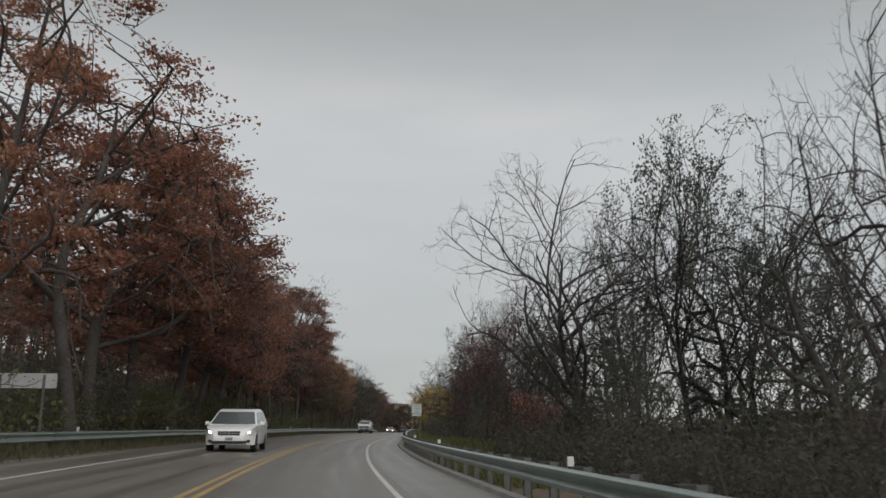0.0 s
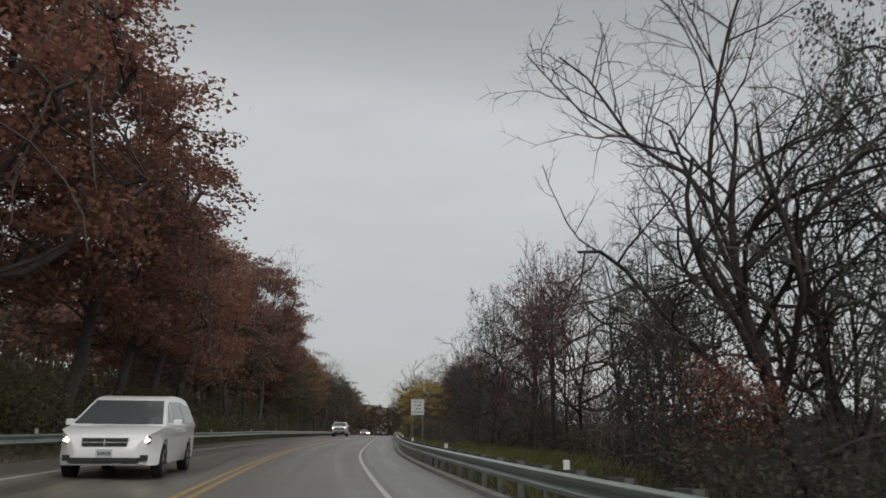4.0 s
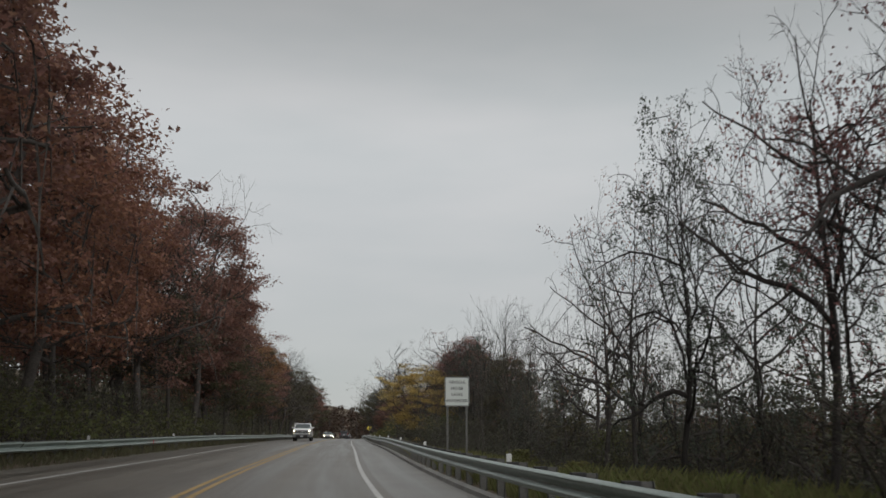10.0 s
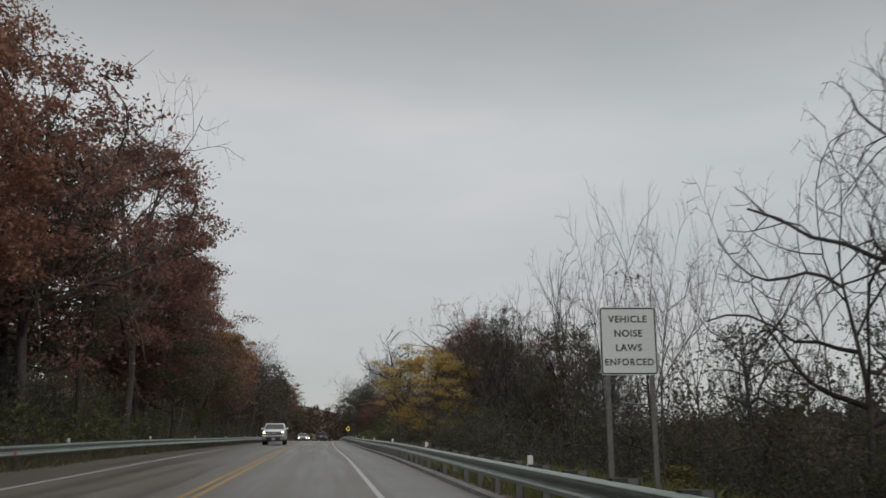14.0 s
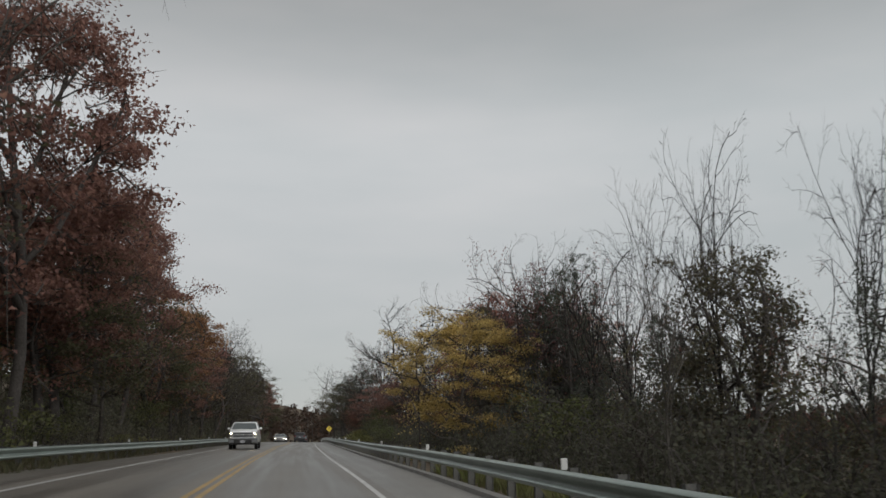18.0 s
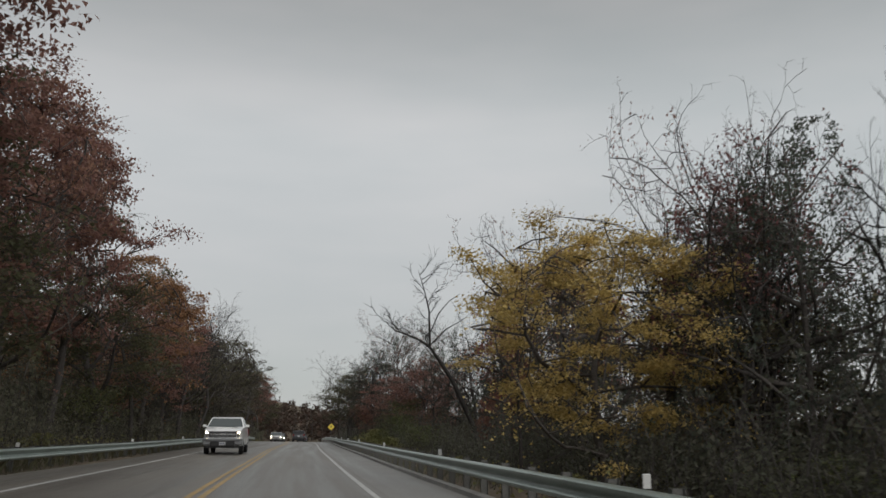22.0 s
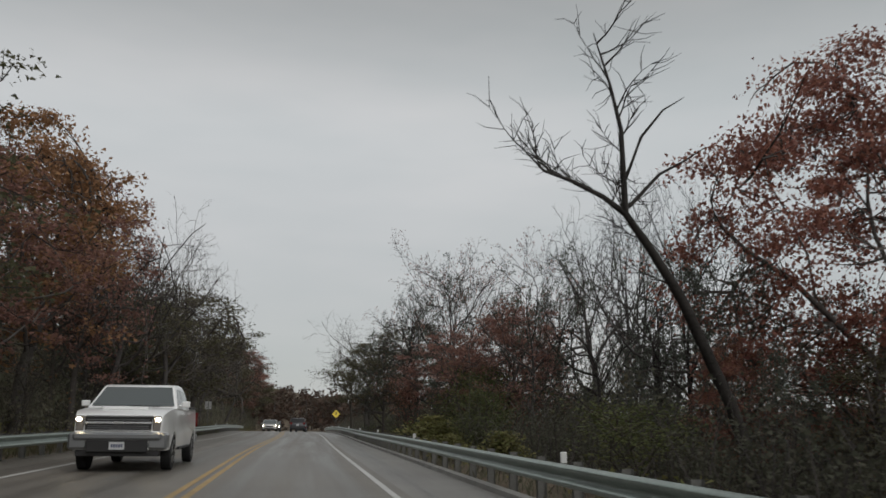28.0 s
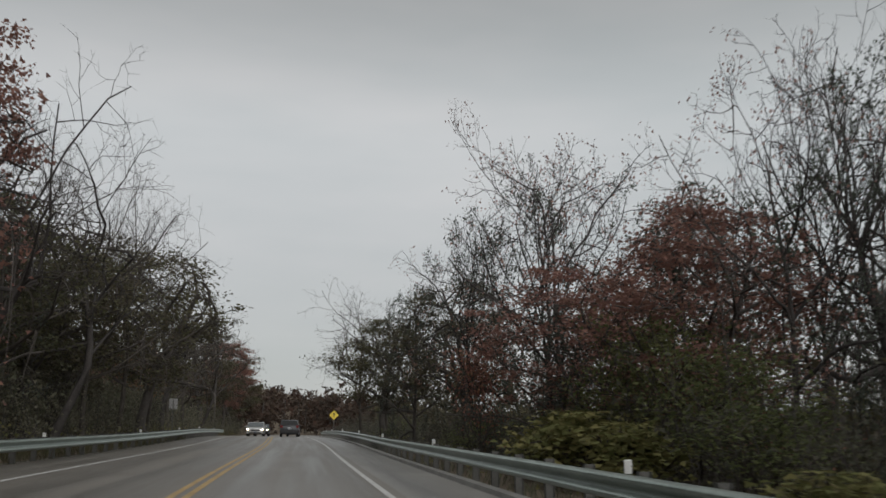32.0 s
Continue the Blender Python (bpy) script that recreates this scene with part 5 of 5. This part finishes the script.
plant("bare", 18.3, 94.0, 6.7, 2.1)
plant("yellow", 15.6, 109.1, 5.9, 6.4)
plant("sparse", 13.7, 109.6, 6.2, 1.9)
plant("bare", 19.1, 107.8, 9.0, 4.9)
plant("bare", 18.3, 107.6, 8.6, 2.8)
plant("crimson", 25.8, 136.4, 10.8, 8.2)
plant("crimson", 22.3, 136.9, 2.9, 2.5)
plant("sparse", 18.6, 111.3, 8.9, 2.9)
plant("dim", 20.2, 110.3, 7.0, 2.8)
plant("dark", 26.8, 138.4, 4.3, 3.8)
plant("dark", 22.0, 134.4, 2.5, 2.7)
plant("olive", 24.5, 134.4, 2.6, 3.6)
plant("dark", 23.1, 137.4, 5.2, 4.1)
plant("sparse", 19.8, 123.0, 5.6, 2.9)
plant("bare", 20.3, 122.0, 9.3, 2.7)
plant("olive", 21.4, 125.0, 8.3, 2.6)
plant("sparse", 22.5, 151.4, 9.3, 5.8)
plant("bare", 25.4, 152.4, 10.4, 6.4)
plant("dim", 24.6, 150.4, 8.1, 5.7)
plant("russet", 23.6, 156.4, 6.4, 5.6)
plant("russet", 21.4, 160.0, 5.2, 5.0)
for x, y, top, width in ((20.4, 152.5, 2.6, 3.4), (21.6, 155.0, 3.2, 3.6), (19.6, 149.0, 1.8, 2.6)):
    plant("bush_green", x, y, top, width)
plant("russet", 21.9, 153.4, 5.4, 5.8)
plant("sparse", 22.2, 161.4, 10.6, 6.1)
plant("grey", 23.8, 192.4, 9.6, 8.8)
plant("olive", 24.1, 177.4, 7.2, 7.2)
plant("bare", 24.9, 145.4, 6.8, 4.5)
plant("bare", 24.7, 141.4, 6.2, 3.9)
plant("tall", 32.8, 163.1, 14.4, 6.4)
plant("tall", 31.8, 159.1, 13.4, 6.1)
plant("russet", 26.2, 163.1, 6.6, 5.4)
plant("sparse", 22.7, 164.1, 11.4, 7.5)
plant("dim", 24.0, 166.0, 10.2, 4.6)
plant("dim", 21.6, 168.0, 8.4, 4.4)
plant("sparse", 21.7, 170.1, 8.8, 6.0)
plant("dark", 22.2, 179.1, 7.2, 5.2)
plant("grey", 23.6, 199.1, 9.4, 8.0)
plant("olive", 23.7, 192.1, 6.8, 7.1)
plant("bush_red", 19.7, 162.1, 2.7, 2.1)
plant("dark", 21.6, 159.1, 3.5, 4.7)
plant("tall", 25.3, 143.9, 9.6, 4.2)
plant("bare", 25.1, 146.9, 6.6, 2.8)
plant("dark", 25.3, 142.9, 6.5, 2.1)
plant("sparse", 26.5, 152.9, 6.5, 3.6)
plant("dark", 23.8, 164.9, 4.3, 7.3)
plant("bush_weed", 18.9, 153.1, 0.75, 3.0)
plant("bush_weed", 19.6, 156.0, 0.8, 3.0)
plant("bush_weed", 18.4, 150.2, 0.55, 2.4)
plant("bush_weed", 16.7, 143.4, 0.2, 1.8)
plant("bush_weed", 16.7, 138.4, 0.4, 1.1)
for i in range(38):
    y = 6 + i * 6.4 + back_rng.uniform(-2, 2)
    p = at(y, back_rng.uniform(4.2, 9.5))
    kind = back_rng.choice(("bush_brown", "bush_brown", "bush_brown", "bush_green", "bush_weed"))
    plant(kind, p.x, p.y, p.z + (back_rng.uniform(0.6, 2.2) if kind != "bush_weed" else 0.4), back_rng.uniform(2.2, 4.0))
for i in range(14):
    y = 10 + i * 17 + back_rng.uniform(-2, 2)
    p = at(y, back_rng.uniform(15, 26))
    kind = back_rng.choice(("bare", "sparse", "grey", "olive", "dark", "sparse"))
    plant(kind, p.x, p.y, p.z + back_rng.uniform(4.5, 6.5), back_rng.uniform(4, 7))


# the leaning dead tree
def leaning_tree(x, y):
    g = ground_at(x, y)
    root = thing("leaning_tree", pose(x, y, g), "dead leafless tree leaning towards the road", "tree")
    rng = np.random.default_rng(404)
    trunk, crown = Wood(), Wood()
    o = np.array((x, 0, g))
    line = [np.array((a, 0, c)) - o for a, c in ((20.8, g - 0.4), (20.17, -0.71), (19.62, 1.0), (18.56, 3.2), (17.94, 4.13), (17.32, 4.94), (17.27, 6.78), (17.04, 7.76), (16.68, 8.9))]
    trunk.tube(line, [0.18, 0.145, 0.13, 0.11, 0.095, 0.075, 0.05, 0.032, 0.01], 8)
    big = [np.array((a, 0, c)) - o for a, c in ((17.32, 4.94), (16.82, 5.27), (16.07, 5.57), (15.5, 5.72), (15.1, 6.1))]
    trunk.tube(big, [0.07, 0.055, 0.042, 0.028, 0.01], 6)
    for limb in (((17.3, 5.6), (17.8, 6.7), (18.4, 7.4), (19.0, 7.8)), ((17.4, 5.1), (18.2, 5.9), (18.9, 6.3), (19.5, 6.7))):
        limb = [np.array((a, 0.1 * n, c)) - o for n, (a, c) in enumerate(limb)]
        trunk.tube(limb, [0.045, 0.034, 0.022, 0.008], 5)
    for src, a, b, n in ((line, 5, 8, 11), (line, 3, 5, 4), (big, 0, 4, 9)):
        for k in range(n):
            f = a + (b - a) * (k + rng.uniform(0, 0.9)) / n
            i = min(int(f), b - 1)
            p = src[i] + (src[i + 1] - src[i]) * (f - i)
            d = np.array((rng.choice((-1, 1)) * rng.uniform(0.4, 1.0), rng.normal(0, 0.4), rng.uniform(0.2, 1.0)))
            d /= np.linalg.norm(d)
            ln = rng.uniform(0.6, 1.5)
            pts = [p]
            for s in range(5):
                d = d + rng.normal(0, 0.16, 3) + (0, 0, 0.08)
                d /= np.linalg.norm(d)
                pts.append(pts[-1] + d * ln / 5)
            crown.tube(pts, [0.026, 0.02, 0.016, 0.012, 0.009, 0.005], 4)
            for q in pts[1:]:
                for _ in range(2):
                    e = d + rng.normal(0, 0.6, 3)
                    e /= np.linalg.norm(e)
                    m2 = q + e * rng.uniform(0.2, 0.45)
                    crown.tube([q, m2, m2 + (e + rng.normal(0, 0.3, 3)) * 0.25], [0.011, 0.008, 0.004], 3)
    raw("trunk", trunk.v, trunk.f, M_BARKW, root, smooth=True)
    raw("crown", crown.v, crown.f, M_BARKW, root)


leaning_tree(20.8, 133.4)


# ---- brush, grass and the far woods: too many to count ----
def brush(name, label, seed, y0, y1, u0, u1, height, twigs, leaves, leaf, bark, size=0.13):
    rng = np.random.default_rng(seed)
    w = Wood()
    spots = []
    for _ in range(twigs):
        y, u = rng.uniform(y0, y1), rng.uniform(u0, u1)
        p = at(y, u)
        base = np.array((p.x, p.y, at(y, min(max(u, -11), 3)).z + ground_rise(y, u) - 0.1))
        h = height * rng.uniform(0.35, 1.0)
        d = np.array((rng.normal(0, 0.3), rng.normal(0, 0.3), 1.0))
        mid = base + d * h * 0.55
        tip = mid + (d + rng.normal(0, 0.35, 3)) * h * 0.45
        reach = [q[0] - edge_x(q[1]) for q in (mid, tip)]
        if min(reach) < u0 - 0.6 and u0 > 0 or max(reach) > u1 + 0.6 and u1 < 0:
            continue
        w.tube([base, mid, tip], [0.016, 0.011, 0.004], 3)
        spots += [base + (mid - base) * rng.uniform(0.3, 1), mid, mid + (tip - mid) * rng.uniform(0, 1)]
    idx = rng.integers(0, len(spots), leaves)
    w.leaves(rng, [spots[i] for i in idx], size * 1.1, 0.26, 1, 1, tri=True)
    tagged(raw(name, w.v, w.f, [bark, leaf], slots=w.slot), label, "undergrowth", kind="stuff")


brush("underbrush", "tangled brown underbrush below the trees", 1, 0, 34, 4.4, 12, 2.4, 900, 52000, L_BRUSH, M_BARKB, 0.075)
brush("underbrush", "tangled brown underbrush behind the grass", 12, 34, 84, 6.9, 13, 2.5, 1100, 62000, L_BRUSH, M_BARKB, 0.075)
brush("underbrush", "tangled brown underbrush below the trees", 13, 84, 150, 4.4, 11, 2.6, 1500, 80000, L_BRUSH, M_BARKB, 0.075)
brush("underbrush", "tangled brown underbrush below the trees", 2, 150, 290, 4.4, 13, 2.8, 1900, 70000, L_BRUSH, M_BARKB, 0.09)
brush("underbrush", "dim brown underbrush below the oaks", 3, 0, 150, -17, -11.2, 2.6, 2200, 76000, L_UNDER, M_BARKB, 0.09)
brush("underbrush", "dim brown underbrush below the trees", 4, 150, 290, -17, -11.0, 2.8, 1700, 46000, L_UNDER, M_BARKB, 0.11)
brush("thicket", "low dim thicket between the trunks", 15, 0, 40, 9, 17, 2.9, 600, 36000, L_BRUSH, M_BARKB, 0.1)
brush("thicket", "dense dim thicket between the trunks", 8, 40, 150, 9, 17, 4.9, 1300, 84000, L_BRUSH, M_BARKB, 0.11)
brush("thicket", "dense dim thicket behind the verge", 14, 52, 128, 8.5, 16, 6.0, 900, 84000, L_OLIVE, M_BARKB, 0.11)
brush("thicket", "dense dim thicket between the trunks", 9, 140, 290, 8, 18, 5.2, 1500, 104000, L_OLIVE, M_BARKB, 0.14)
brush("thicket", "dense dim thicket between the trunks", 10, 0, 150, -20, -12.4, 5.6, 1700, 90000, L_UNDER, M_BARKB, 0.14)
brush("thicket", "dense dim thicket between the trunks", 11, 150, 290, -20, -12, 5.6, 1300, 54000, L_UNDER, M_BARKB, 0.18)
brush("undergrowth", "green undergrowth along the wood's edge", 5, 0, 112, -13.5, -10.9, 3.0, 900, 12000, L_BUSH, M_BARK, 0.17)
brush("weeds", "yellowing weeds along the wood's edge", 6, 120, 280, -12.5, -10.0, 0.9, 900, 5000, L_WEED, M_BARK, 0.1)
brush("weeds", "yellowing weeds behind the guardrail", 7, 100, 260, 2.9, 4.6, 0.6, 700, 3500, L_WEED, M_BARK, 0.09)


def grass(seed, y0, y1, u0, u1, n, tall, material, label):
    rng = np.random.default_rng(seed)
    v, f = [], []
    for i in range(n):
        y, u = rng.uniform(y0, y1), u0 + (u1 - u0) * rng.random() ** 1.3
        p = at(y, u)
        z = at(y, min(max(u, -11), 3)).z + ground_rise(y, u) - 0.02
        a, h = rng.uniform(0, 6.28), tall * rng.uniform(0.5, 1.3)
        c, s = math.cos(a) * 0.012, math.sin(a) * 0.012
        bx, by = rng.normal(0, 0.35, 2) * h
        v += [(p.x - c, p.y - s, z), (p.x + c, p.y + s, z), (p.x + bx * 0.4 + c * 0.7, p.y + by * 0.4 + s * 0.7, z + h * 0.6), (p.x + bx, p.y + by, z + h)]
        f.append((4 * i, 4 * i + 1, 4 * i + 2, 4 * i + 3))
    tagged(raw("grass", v, f, material), label, "grass", kind="stuff")


grass(1, 18, 100, 2.5, 6.5, 22000, 0.38, L_GRASS, "ragged green grass behind the guardrail")
grass(4, 36, 56, 3.0, 6.6, 12000, 0.62, L_GRASS, "tall green grass behind the guardrail")
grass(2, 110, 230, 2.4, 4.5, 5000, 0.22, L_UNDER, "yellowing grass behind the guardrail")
grass(3, 5, 200, -11.5, -8.9, 22000, 0.34, L_OLIVE, "dark green grass below the guardrail")


def far_woods(seed, rows, leaf, label, size=0.7, bark=M_BARKD, low=0.3):
    """Woodland beyond the road's edge: bare stems and clumped crowns."""
    rng = np.random.default_rng(seed)
    w = Wood()
    for y0, y1, u0, u1, n, h0, h1 in rows:
        for _ in range(n):
            y, u = rng.uniform(y0, y1), rng.uniform(u0, u1)
            p = at(y, u)
            far = max(0.0, y - 300) * 0.02
            base = np.array((p.x, p.y, at(y, min(max(u, -11), 3)).z + ground_rise(y, u) + far - 0.3))
            h = rng.uniform(h0, h1)
            top = base + (rng.normal(0, 0.5), rng.normal(0, 0.5), h)
            w.tube([base, base + (top - base) * 0.5 + rng.normal(0, 0.15, 3), top], [0.16, 0.1, 0.02], 4)
            ends = []
            for k in range(9):
                f = rng.uniform(low, 1.0)
                q = base + (top - base) * f
                d = np.array((rng.normal(0, 1), rng.normal(0, 1), rng.uniform(0.2, 1.0)))
                e = q + d / np.linalg.norm(d) * h * 0.26 * (1.2 - 0.6 * f)
                w.tube([q, (q + e) / 2 + rng.normal(0, 0.15, 3), e], [0.06, 0.04, 0.015], 3)
                ends += [e, (q + e) / 2]
            w.leaves(rng, ends, size * 1.12, h * 0.06, 7, 1, tri=True)
    tagged(raw("far_woods", w.v, w.f, [bark, leaf], slots=w.slot), label, "woods", kind="stuff")


far_woods(1, [(45, 150, -60, -24, 100, 9, 14), (-10, 45, -60, -24, 40, 4, 6)], L_BROWN, "dim brown woods climbing the slope")
far_woods(2, [(140, 300, -60, -24, 120, 8, 12)], L_OLIVE, "dull grey-green woods on the slope")
far_woods(3, [(285, 420, -70, 15, 230, 6, 9.5), (300, 420, 5, 70, 140, 5.5, 8.5)], L_FAR, "russet woods on the rise where the road bends", 0.8, low=0.04)
far_woods(4, [(0, 260, 58, 150, 520, 5, 8)], L_FAR, "low dark wooded ridge beyond the valley", 0.9, low=0.1)
far_woods(5, [(200, 330, 9, 60, 90, 7, 9)], L_OLIVE, "grey-green woods beside the road ahead", 0.6, M_BARK)
for kind in PROTO.values():
    for root, _, _ in kind:
        if root not in used:
            for o in (*root.children_recursive, root):
                bpy.data.objects.remove(o)
